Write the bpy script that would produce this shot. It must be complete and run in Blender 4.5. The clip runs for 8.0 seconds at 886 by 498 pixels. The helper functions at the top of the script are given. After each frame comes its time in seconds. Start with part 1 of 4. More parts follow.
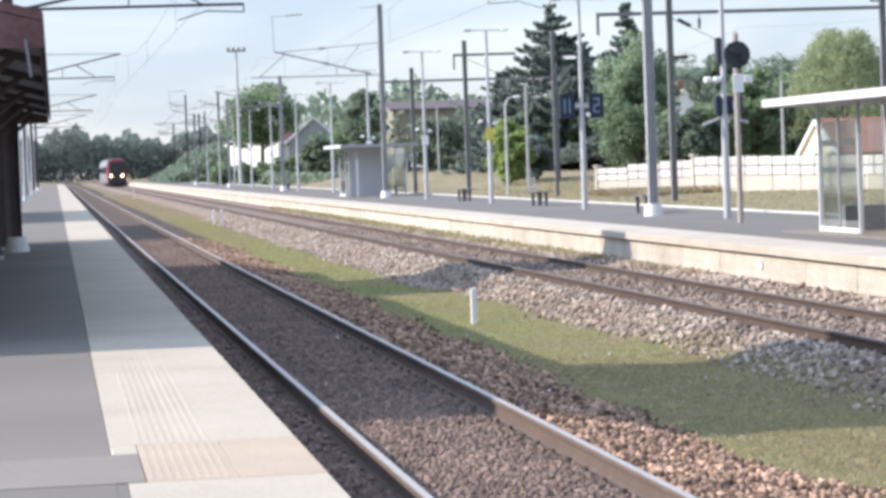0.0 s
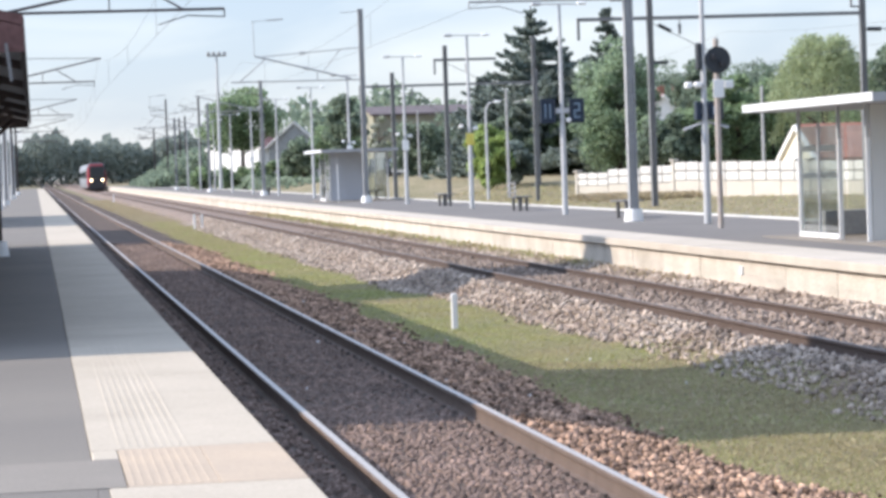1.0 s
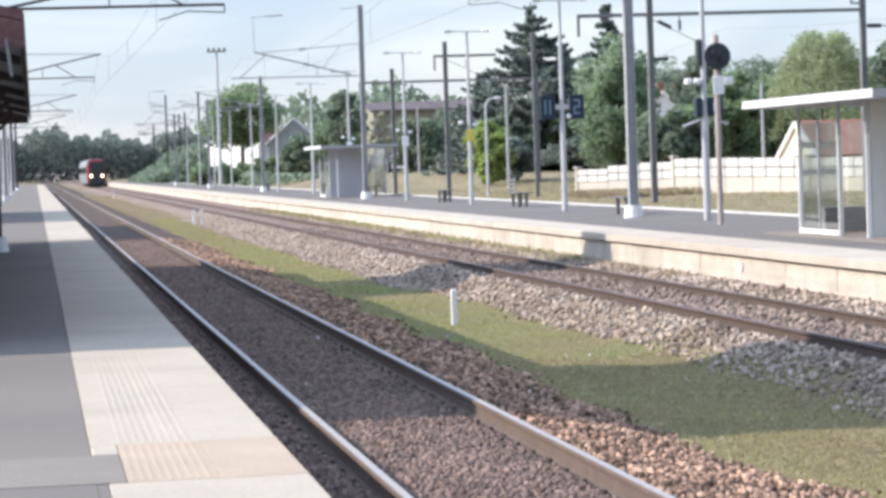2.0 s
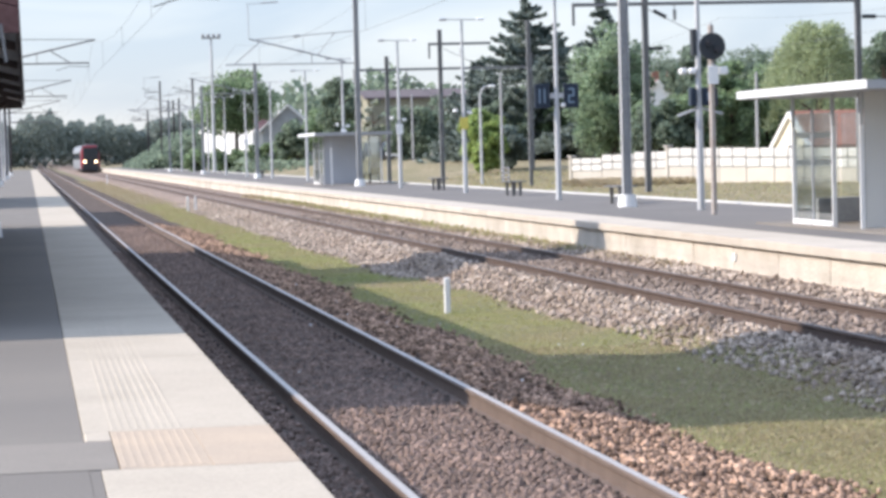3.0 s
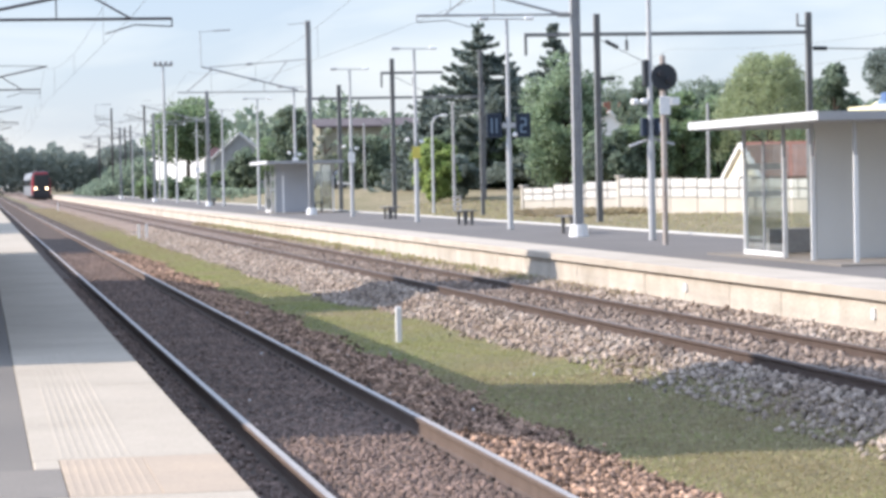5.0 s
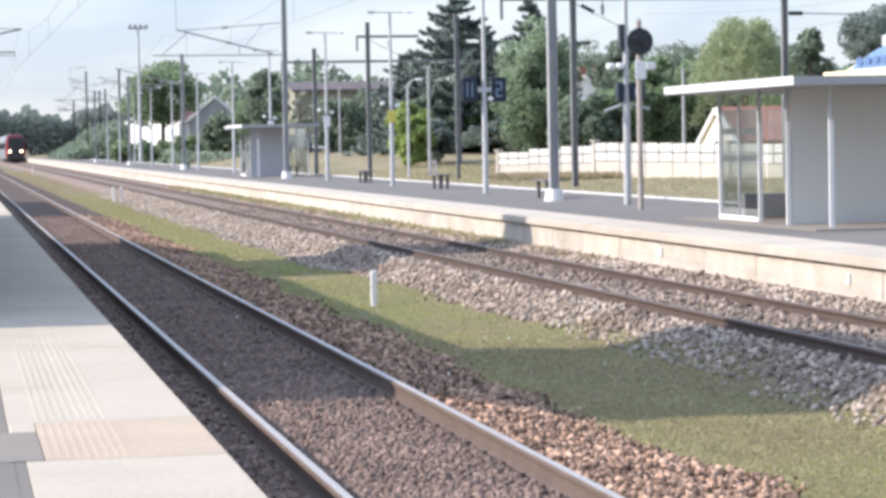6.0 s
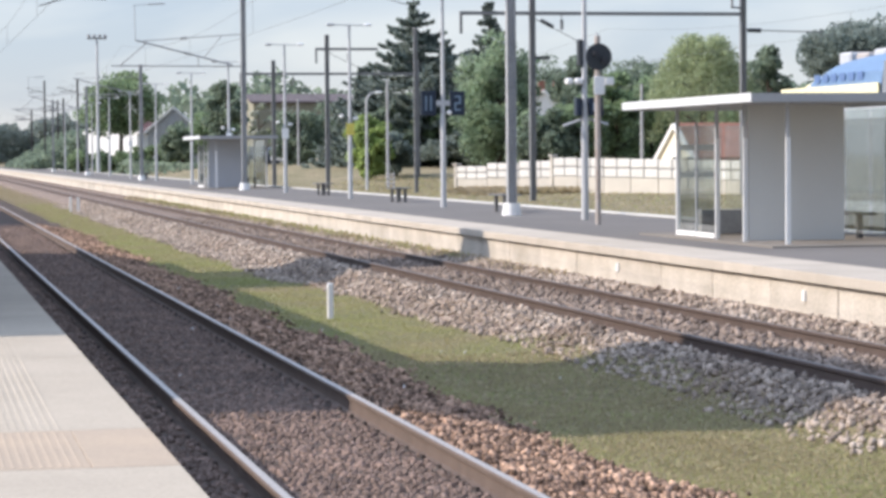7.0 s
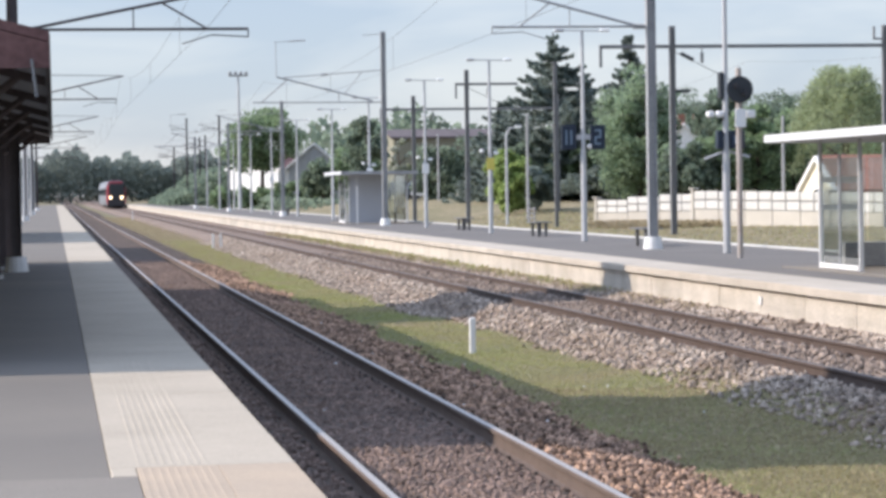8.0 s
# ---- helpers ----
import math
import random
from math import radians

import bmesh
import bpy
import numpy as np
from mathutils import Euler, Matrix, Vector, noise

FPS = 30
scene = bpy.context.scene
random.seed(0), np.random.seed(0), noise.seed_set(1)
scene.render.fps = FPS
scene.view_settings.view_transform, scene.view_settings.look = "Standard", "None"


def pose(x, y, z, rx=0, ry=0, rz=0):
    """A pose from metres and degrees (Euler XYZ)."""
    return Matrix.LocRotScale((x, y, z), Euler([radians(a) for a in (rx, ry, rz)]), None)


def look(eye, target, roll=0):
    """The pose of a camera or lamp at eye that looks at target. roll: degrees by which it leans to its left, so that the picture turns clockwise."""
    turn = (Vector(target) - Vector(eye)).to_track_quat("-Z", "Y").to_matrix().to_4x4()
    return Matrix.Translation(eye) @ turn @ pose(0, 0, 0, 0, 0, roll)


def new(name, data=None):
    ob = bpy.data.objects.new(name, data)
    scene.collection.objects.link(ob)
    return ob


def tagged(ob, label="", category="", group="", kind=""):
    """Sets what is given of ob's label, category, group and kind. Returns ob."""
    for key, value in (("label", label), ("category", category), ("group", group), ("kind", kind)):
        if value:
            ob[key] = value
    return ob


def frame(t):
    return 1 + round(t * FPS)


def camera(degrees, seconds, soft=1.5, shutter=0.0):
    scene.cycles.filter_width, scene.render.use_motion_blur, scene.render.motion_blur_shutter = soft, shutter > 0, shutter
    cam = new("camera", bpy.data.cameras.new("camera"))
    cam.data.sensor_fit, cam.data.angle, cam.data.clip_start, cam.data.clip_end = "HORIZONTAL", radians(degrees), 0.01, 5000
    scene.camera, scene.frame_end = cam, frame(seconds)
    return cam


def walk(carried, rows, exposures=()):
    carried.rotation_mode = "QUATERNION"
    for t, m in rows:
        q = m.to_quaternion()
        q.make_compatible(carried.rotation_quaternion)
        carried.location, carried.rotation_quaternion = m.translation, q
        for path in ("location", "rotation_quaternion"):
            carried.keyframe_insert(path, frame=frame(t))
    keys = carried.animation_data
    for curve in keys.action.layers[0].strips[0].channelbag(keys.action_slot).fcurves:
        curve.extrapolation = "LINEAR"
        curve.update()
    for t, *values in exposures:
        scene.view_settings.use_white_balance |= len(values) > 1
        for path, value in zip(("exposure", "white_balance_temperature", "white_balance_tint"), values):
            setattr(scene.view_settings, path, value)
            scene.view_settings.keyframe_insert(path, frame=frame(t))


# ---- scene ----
cam = camera(19.766, 8.0, soft=3.4)
# seconds, eye x y z, yaw, pitch, roll
ROWS = [
    (0.0, 0.036, -0.002, 2.069, -8.602, -1.971, -2.018),
    (0.5, 0.038, -0.002, 2.073, -8.801, -1.831, -1.986),
    (1.0, 0.030, -0.001, 2.070, -9.050, -1.876, -1.954),
    (1.5, 0.031, -0.001, 2.065, -9.076, -1.940, -1.916),
    (2.8, 0.023, -0.007, 2.072, -9.100, -2.040, -1.659),
    (3.0, 0.026, -0.007, 2.072, -9.195, -2.238, -1.509),
    (3.5, 0.027, -0.007, 2.072, -9.179, -2.001, -1.495),
    (4.0, 0.026, -0.005, 2.072, -9.490, -2.042, -1.422),
    (4.5, 0.031, -0.001, 2.074, -9.982, -1.737, -0.920),
    (4.7, 0.028, -0.000, 2.074, -10.364, -1.600, -1.159),
    (5.8, 0.019, 0.011, 2.071, -10.047, -2.108, -1.205),
    (6.0, 0.018, 0.012, 2.071, -10.855, -2.429, -1.023),
    (6.5, 0.024, 0.015, 2.071, -12.197, -2.580, -0.365),
    (7.0, 0.028, 0.011, 2.071, -11.815, -2.139, -0.445),
    (7.2, 0.023, 0.008, 2.070, -12.938, -2.463, -0.393),
    (7.5, 0.009, 0.004, 2.067, -10.733, -1.255, -0.821),
    (7.9, 0.003, 0.001, 2.071, -9.516, -1.508, -0.515),
    (8.0, -0.000, -0.000, 2.070, -8.668, -1.327, -0.831),
]

# seconds, stops, kelvin, tint
EXPOSURE = [(0.0, 0.60, 6450, 13), (4.5, 0.57, 6500, 14), (6.0, 0.62, 6450, 14), (6.5, 0.52, 6550, 14), (7.0, 0.36, 6550, 14), (7.5, 0.32, 6500, 14), (8.0, 0.33, 6500, 14)]
walk(cam, [(t, pose(x, y, z, 0, 0, yaw) @ pose(0, 0, 0, 90 + pitch) @ pose(0, 0, 0, 0, 0, roll)) for t, x, y, z, yaw, pitch, roll in ROWS], EXPOSURE)

# ---- light ----
world = bpy.data.worlds.new("sky")
scene.world = world
world.use_nodes = True
wn = world.node_tree.nodes
sky = wn.new("ShaderNodeTexSky")
sky.sky_type, sky.sun_disc = "NISHITA", False
sky.sun_elevation, sky.sun_rotation = radians(33.7), radians(-81.5)
sky.air_density, sky.dust_density, sky.ozone_density = 1.0, 0.4, 2.0
wl = world.node_tree.links
# hazy spring air: a pale veil with thin cloud over the clear sky
way, cloud, veil, thin, over = wn.new("ShaderNodeTexCoord"), wn.new("ShaderNodeTexNoise"), wn.new("ShaderNodeValToRGB"), wn.new("ShaderNodeVectorMath"), wn.new("ShaderNodeMix")
stretch = wn.new("ShaderNodeMapping")
stretch.inputs["Scale"].default_value = (8.0, 8.0, 30.0)
wl.new(way.outputs["Generated"], stretch.inputs["Vector"])
wl.new(stretch.outputs["Vector"], cloud.inputs["Vector"])
cloud.inputs["Scale"].default_value, cloud.inputs["Detail"].default_value = 1.0, 6.0
cloud.inputs["Distortion"].default_value = 0.5
veil.color_ramp.elements[0].position, veil.color_ramp.elements[1].position = 0.38, 0.68
veil.color_ramp.elements[0].color, veil.color_ramp.elements[1].color = (0.375, 0.46, 0.605, 1), (0.59, 0.64, 0.715, 1)
wl.new(cloud.outputs["Fac"], veil.inputs["Fac"])
thin.operation = "SCALE"
thin.inputs["Scale"].default_value = 0.13
wl.new(sky.outputs[0], thin.inputs[0])
over.data_type = "RGBA"
over.inputs[0].default_value = 0.66
# the haze is brighter round the sun
aim, glow, lift = wn.new("ShaderNodeVectorMath"), wn.new("ShaderNodeMapRange"), wn.new("ShaderNodeVectorMath")
aim.operation, lift.operation = "DOT_PRODUCT", "SCALE"
aim.inputs[1].default_value = (-0.825, 0.124, 0.551)
wl.new(way.outputs["Generated"], aim.inputs[0])
glow.inputs["From Min"].default_value, glow.inputs["From Max"].default_value = 0.25, 1.0
glow.inputs["To Min"].default_value, glow.inputs["To Max"].default_value = 1.0, 3.3
wl.new(aim.outputs["Value"], glow.inputs["Value"])
wl.new(veil.outputs["Color"], lift.inputs[0]), wl.new(glow.outputs["Result"], lift.inputs["Scale"])
# and raised overhead, out of view, to a brighter, bluer fill for shaded parts
height, deep, tinted = wn.new("ShaderNodeSeparateXYZ"), wn.new("ShaderNodeValToRGB"), wn.new("ShaderNodeVectorMath")
tinted.operation = "MULTIPLY"
deep.color_ramp.elements[0].position, deep.color_ramp.elements[1].position = 0.2, 0.6
deep.color_ramp.elements[0].color, deep.color_ramp.elements[1].color = (1, 1, 1, 1), (1.1, 1.21, 1.36, 1)
wl.new(way.outputs["Generated"], height.inputs[0]), wl.new(height.outputs["Z"], deep.inputs["Fac"])
wl.new(lift.outputs[0], tinted.inputs[0]), wl.new(deep.outputs["Color"], tinted.inputs[1])
wl.new(thin.outputs[0], over.inputs[6]), wl.new(tinted.outputs[0], over.inputs[7])
wl.new(over.outputs[2], wn["Background"].inputs[0])
wn["Background"].inputs[1].default_value = 1.0
sun_data = bpy.data.lights.new("sun", "SUN")
sun_data.energy, sun_data.angle, sun_data.color = 4.25, radians(0.53), (1.0, 0.915, 0.81)
sun = new("sun", sun_data)
sun.matrix_world = look((-60, 4, 40), (-60 + 1, 4 - 0.15, 40 - 0.667))


# ---- materials ----
def mat(name, col, rough=0.8, metal=0.0, scale=3.0, fine=60.0, vary=0.25, bump=0.15, second=None, mix=0.5, rand=0.0, island=0.0, depth=0.01, thin=0.0, spec=None):
    """A surface with broad stains, fine grain and relief at real size."""
    m = bpy.data.materials.new(name)
    m.use_nodes = True
    n, l = m.node_tree.nodes, m.node_tree.links
    b = n["Principled BSDF"]
    b.inputs["Roughness"].default_value, b.inputs["Metallic"].default_value = rough, metal
    b.inputs["Specular IOR Level"].default_value = spec if spec is not None else (0.15 if rough > 0.82 else 0.4)
    geo = n.new("ShaderNodeNewGeometry")
    broad, grain = n.new("ShaderNodeTexNoise"), n.new("ShaderNodeTexNoise")
    for q, s, det in ((broad, scale, 6), (grain, fine, 3)):
        q.inputs["Scale"].default_value, q.inputs["Detail"].default_value = s, det
        l.new(geo.outputs["Position"], q.inputs["Vector"])
    c2 = second or tuple(c * (1 - vary) for c in col)
    ramp = n.new("ShaderNodeValToRGB")
    ramp.color_ramp.elements[0].position, ramp.color_ramp.elements[1].position = 0.5 - 0.22 * mix / 0.5, 0.72
    ramp.color_ramp.elements[0].color, ramp.color_ramp.elements[1].color = (*c2, 1), (*col, 1)
    l.new(broad.outputs["Fac"], ramp.inputs["Fac"])
    value = n.new("ShaderNodeMapRange")
    value.inputs["From Min"].default_value, value.inputs["From Max"].default_value = 0.3, 0.7
    value.inputs["To Min"].default_value, value.inputs["To Max"].default_value = 1 - vary * 0.7, 1 + vary * 0.7
    l.new(grain.outputs["Fac"], value.inputs["Value"])
    hsv = n.new("ShaderNodeHueSaturation")
    l.new(ramp.outputs["Color"], hsv.inputs["Color"])
    last = value.outputs["Result"]
    for amount, src in ((rand, "o"), (island, "i")):
        if amount:
            source = n.new("ShaderNodeObjectInfo").outputs["Random"] if src == "o" else geo.outputs["Random Per Island"]
            r = n.new("ShaderNodeMapRange")
            r.inputs["To Min"].default_value, r.inputs["To Max"].default_value = 1 - amount, 1 + amount
            l.new(source, r.inputs["Value"])
            mul = n.new("ShaderNodeMath")
            mul.operation = "MULTIPLY"
            l.new(last, mul.inputs[0]), l.new(r.outputs["Result"], mul.inputs[1])
            last = mul.outputs["Value"]
    l.new(last, hsv.inputs["Value"])
    l.new(hsv.outputs["Color"], b.inputs["Base Color"])
    if thin:
        lit, both = n.new("ShaderNodeBsdfTranslucent"), n.new("ShaderNodeMixShader")
        both.inputs[0].default_value = thin
        l.new(hsv.outputs["Color"], lit.inputs["Color"])
        l.new(b.outputs[0], both.inputs[1]), l.new(lit.outputs[0], both.inputs[2])
        l.new(both.outputs[0], n["Material Output"].inputs["Surface"])
    if bump:
        bp = n.new("ShaderNodeBump")
        bp.inputs["Strength"].default_value, bp.inputs["Distance"].default_value = bump, depth
        l.new(grain.outputs["Fac"], bp.inputs["Height"]), l.new(bp.outputs["Normal"], b.inputs["Normal"])
    return m


def glass_mat(name, tint):
    m = bpy.data.materials.new(name)
    m.use_nodes = True
    n, l = m.node_tree.nodes, m.node_tree.links
    n.remove(n["Principled BSDF"])
    clear, shine, mixer, edge = n.new("ShaderNodeBsdfTransparent"), n.new("ShaderNodeBsdfGlossy"), n.new("ShaderNodeMixShader"), n.new("ShaderNodeLayerWeight")
    clear.inputs["Color"].default_value = (*tint, 1)
    shine.inputs["Roughness"].default_value = 0.03
    edge.inputs["Blend"].default_value = 0.5
    sharp, gloss = n.new("ShaderNodeMath"), n.new("ShaderNodeMath")
    sharp.operation, gloss.operation = "POWER", "MULTIPLY_ADD"
    sharp.inputs[1].default_value = 4.0
    gloss.inputs[1].default_value, gloss.inputs[2].default_value = 0.6, 0.15
    l.new(edge.outputs["Facing"], sharp.inputs[0]), l.new(sharp.outputs[0], gloss.inputs[0])
    l.new(gloss.outputs[0], mixer.inputs[0]), l.new(clear.outputs[0], mixer.inputs[1]), l.new(shine.outputs[0], mixer.inputs[2])
    l.new(mixer.outputs[0], n["Material Output"].inputs["Surface"])
    return m


def glow_mat(name, col, power):
    m = bpy.data.materials.new(name)
    m.use_nodes = True
    b = m.node_tree.nodes["Principled BSDF"]
    b.inputs["Base Color"].default_value = (*col, 1)
    b.inputs["Emission Color"].default_value, b.inputs["Emission Strength"].default_value = (*col, 1), power
    return m


M = {
    "asphalt": mat("asphalt", (0.20, 0.18, 0.155), 0.9, scale=0.35, fine=90, vary=0.2, bump=0.4, second=(0.16, 0.146, 0.13)),
    "patch": mat("asphalt_patch", (0.24, 0.215, 0.185), 0.9, scale=0.8, fine=90, vary=0.18, bump=0.4),
    "asphalt_far": mat("dark_asphalt", (0.18, 0.166, 0.152), 0.95, scale=0.3, fine=60, vary=0.2, bump=0.5, second=(0.145, 0.135, 0.125), spec=0.15),
    "coping": mat("white_coping", (0.45, 0.392, 0.315), 0.85, scale=0.9, fine=50, vary=0.15, bump=0.25, second=(0.38, 0.33, 0.262), rand=0.04),
    "coping_worn": mat("worn_white_coping", (0.50, 0.44, 0.365), 0.85, scale=1.2, fine=50, vary=0.14, bump=0.25, second=(0.41, 0.36, 0.295), rand=0.07),
    "beige": mat("beige_tactile_slab", (0.44, 0.35, 0.262), 0.85, scale=1.5, fine=70, vary=0.14, bump=0.2, second=(0.38, 0.31, 0.24)),
    "wall_conc": mat("weathered_concrete", (0.55, 0.495, 0.42), 0.9, scale=1.4, fine=22, vary=0.25, bump=0.5, second=(0.40, 0.355, 0.29), mix=0.5, rand=0.1),
    # blotchy concrete, its base colour dark to stand for the wall's shade
    "wall_dark": mat("dirty_shaded_concrete", (0.20, 0.19, 0.18), 0.95, scale=0.9, fine=40, vary=0.3, bump=0.3),
    # bed darker than its stones: the shade between them is in its colour
    "base": mat("ballast_bed", (0.13, 0.098, 0.08), 0.95, scale=1.1, fine=22, vary=0.5, bump=0.8, second=(0.085, 0.067, 0.057), depth=0.04),
    "base_grey": mat("grey_ballast_bed", (0.25, 0.20, 0.165), 0.95, scale=0.9, fine=18, vary=0.5, bump=1.0, second=(0.17, 0.125, 0.10), depth=0.05),
    "stone": mat("rusty_ballast_stone", (0.43, 0.282, 0.195), 0.9, scale=1.5, fine=45, vary=0.35, bump=0.3, second=(0.17, 0.113, 0.085), island=0.75),
    "stone_dull": mat("dull_ballast_stone", (0.265, 0.187, 0.15), 0.9, scale=1.5, fine=45, vary=0.3, bump=0.3, second=(0.15, 0.113, 0.096), island=0.4),
    "stone_grey": mat("grey_ballast_stone", (0.44, 0.37, 0.305), 0.9, scale=0.8, fine=45, vary=0.3, bump=0.3, second=(0.24, 0.185, 0.145), island=0.5),
    "stone_brown": mat("brown_ballast_stone", (0.31, 0.25, 0.205), 0.9, scale=0.8, fine=45, vary=0.3, bump=0.3, second=(0.17, 0.13, 0.105), island=0.45),
    "grass_soil": mat("mossy_soil", (0.16, 0.16, 0.078), 0.95, scale=0.8, fine=30, vary=0.3, bump=0.6, second=(0.215, 0.175, 0.115), depth=0.02),
    "blade": mat("grass_blade", (0.325, 0.355, 0.128), 0.8, scale=0.4, fine=6, vary=0.16, bump=0, second=(0.395, 0.33, 0.185), mix=0.6, island=0.14, thin=0.42),
    "dry_blade": mat("dry_grass_blade", (0.45, 0.365, 0.25), 0.85, scale=0.8, fine=12, vary=0.25, bump=0, second=(0.33, 0.28, 0.165), island=0.25, thin=0.4),
    "field": mat("dry_meadow", (0.29, 0.235, 0.155), 0.95, scale=0.45, fine=5, vary=0.5, bump=0.6, second=(0.15, 0.14, 0.075), depth=0.05),
    "rail": mat("rusty_rail", (0.15, 0.112, 0.092), 0.8, 0.0, scale=4, fine=70, vary=0.25, bump=0.2, spec=0.2),
    "rail_old": mat("dark_rusty_rail", (0.095, 0.066, 0.053), 0.8, 0.0, scale=4, fine=70, vary=0.25, bump=0.2),
    "rail_old_top": mat("dull_rail_head", (0.20, 0.17, 0.15), 0.45, 0.5, scale=5, fine=50, vary=0.15, bump=0.05),
    "rail_top": mat("polished_rail_head", (0.50, 0.46, 0.42), 0.5, 0.5, scale=5, fine=50, vary=0.1, bump=0.05),
    "sleeper": mat("grimy_sleeper", (0.13, 0.105, 0.09), 0.9, scale=4, fine=50, vary=0.35, bump=0.4, rand=0.2),
    "galv": mat("galvanised_steel", (0.48, 0.485, 0.485), 0.55, 0.15, scale=2, fine=30, vary=0.12, bump=0.05),
    "stained": mat("rust_stained_steel", (0.42, 0.39, 0.36), 0.65, 0.1, scale=3, fine=25, vary=0.2, bump=0.1, second=(0.36, 0.30, 0.255)),
    "mast": mat("grey_mast_steel", (0.38, 0.38, 0.375), 0.6, 0.1, scale=2, fine=30, vary=0.2, bump=0.1),
    "mast_dark": mat("dark_grey_mast_steel", (0.21, 0.21, 0.21), 0.65, 0.1, scale=2, fine=30, vary=0.2, bump=0.1),
    "mast_brown": mat("brown_mast_steel", (0.12, 0.10, 0.095), 0.7, 0.1, scale=2, fine=30, vary=0.25, bump=0.1),
    "wire": mat("copper_wire", (0.16, 0.17, 0.17), 0.6, 0.3, vary=0.1, bump=0),
    "white": mat("white_paint", (0.80, 0.79, 0.76), 0.6, scale=4, fine=40, vary=0.08, bump=0.1),
    "whitewash": mat("white_base_concrete", (0.78, 0.77, 0.74), 0.85, scale=4, fine=40, vary=0.12, bump=0.3),
    "panel": mat("grey_laminate_panel", (0.61, 0.60, 0.56), 0.5, scale=0.8, fine=60, vary=0.06, bump=0.03),
    "panel_blue": mat("blue_grey_panel", (0.42, 0.44, 0.475), 0.5, scale=0.8, fine=60, vary=0.06, bump=0.03),
    "roof_edge": mat("light_roof_fascia", (0.62, 0.63, 0.62), 0.5, scale=1, fine=40, vary=0.06, bump=0.03),
    "roof_under": mat("grey_roof_lining", (0.36, 0.36, 0.36), 0.6, scale=1, fine=40, vary=0.08, bump=0.03),
    "glass": glass_mat("shelter_glass", (0.94, 0.965, 0.955)),
    "glass_dark": mat("dark_window_glass", (0.03, 0.035, 0.04), 0.08, scale=1, vary=0.1, bump=0),
    "dark": mat("dark_seat", (0.07, 0.07, 0.075), 0.6, scale=3, vary=0.15),
    "blue_sign": mat("dark_blue_panel", (0.012, 0.022, 0.042), 0.35, scale=3, vary=0.1, bump=0),
    "sign_text": mat("pale_sign_print", (0.20, 0.28, 0.36), 0.5, vary=0.05, bump=0),
    "disc": mat("black_signal_disc", (0.035, 0.04, 0.045), 0.6, scale=3, vary=0.15),
    "yellow": mat("yellow_plate", (0.66, 0.56, 0.12), 0.5, vary=0.12, bump=0),
    "red_tile": mat("red_roof_tile", (0.29, 0.145, 0.105), 0.85, scale=1.2, fine=9, vary=0.25, bump=0.4, depth=0.04),
    "slate": mat("grey_slate_roof", (0.15, 0.16, 0.175), 0.7, scale=1.2, fine=9, vary=0.25, bump=0.3, depth=0.03),
    "seat_grey": mat("grey_seat_steel", (0.17, 0.165, 0.16), 0.6, 0.1, scale=3, vary=0.15),
    "brown_tile": mat("brown_red_roof", (0.17, 0.095, 0.09), 0.85, scale=1.5, fine=14, vary=0.25, bump=0.4, depth=0.03),
    "timber": mat("dark_canopy_timber", (0.13, 0.105, 0.105), 0.8, scale=2, fine=30, vary=0.25, bump=0.2),
    "grey_lining": mat("grey_boarded_lining", (0.5, 0.48, 0.49), 0.8, scale=2, fine=30, vary=0.15, bump=0.1),
    "render_cream": mat("cream_render", (0.76, 0.69, 0.54), 0.9, scale=0.8, fine=30, vary=0.08, bump=0.15),
    "render_white": mat("white_render", (0.74, 0.72, 0.68), 0.9, scale=0.8, fine=30, vary=0.08, bump=0.15),
    "render_grey": mat("grey_brown_render", (0.27, 0.255, 0.19), 0.9, scale=0.5, fine=20, vary=0.15, bump=0.15),
    "fence_white": mat("white_concrete_block", (0.58, 0.56, 0.51), 0.85, scale=1.2, fine=30, vary=0.1, bump=0.2, rand=0.06),
    "fence_joint": mat("grey_mortar_joint", (0.20, 0.19, 0.175), 0.95, scale=2, fine=30, vary=0.15, bump=0.2),
    "fence_base": mat("beige_concrete_plate", (0.50, 0.46, 0.39), 0.9, scale=0.8, fine=30, vary=0.15, bump=0.2, rand=0.05),
    "bark": mat("bark", (0.10, 0.08, 0.065), 0.95, scale=3, fine=25, vary=0.3, bump=0.5),
    # leaf colours lifted above true leaf tone, standing in for the haze's brightening
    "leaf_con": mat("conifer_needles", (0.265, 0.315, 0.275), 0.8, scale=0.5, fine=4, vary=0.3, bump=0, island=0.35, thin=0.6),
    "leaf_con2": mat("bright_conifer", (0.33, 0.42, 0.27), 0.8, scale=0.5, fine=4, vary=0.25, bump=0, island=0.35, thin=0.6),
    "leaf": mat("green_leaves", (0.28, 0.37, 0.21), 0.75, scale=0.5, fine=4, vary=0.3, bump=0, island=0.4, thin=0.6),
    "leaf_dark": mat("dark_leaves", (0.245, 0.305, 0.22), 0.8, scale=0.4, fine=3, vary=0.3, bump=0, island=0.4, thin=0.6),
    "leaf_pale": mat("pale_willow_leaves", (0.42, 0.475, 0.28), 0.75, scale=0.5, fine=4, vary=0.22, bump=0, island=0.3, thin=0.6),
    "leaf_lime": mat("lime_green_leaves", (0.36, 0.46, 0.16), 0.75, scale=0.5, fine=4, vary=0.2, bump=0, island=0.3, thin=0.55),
    "leaf_bloom": mat("white_blossom", (0.55, 0.54, 0.50), 0.8, scale=0.8, fine=4, vary=0.2, bump=0, second=(0.22, 0.26, 0.15), island=0.2, thin=0.3),
    # paler and greyer than the nearer leaves: distance haze is put into this colour
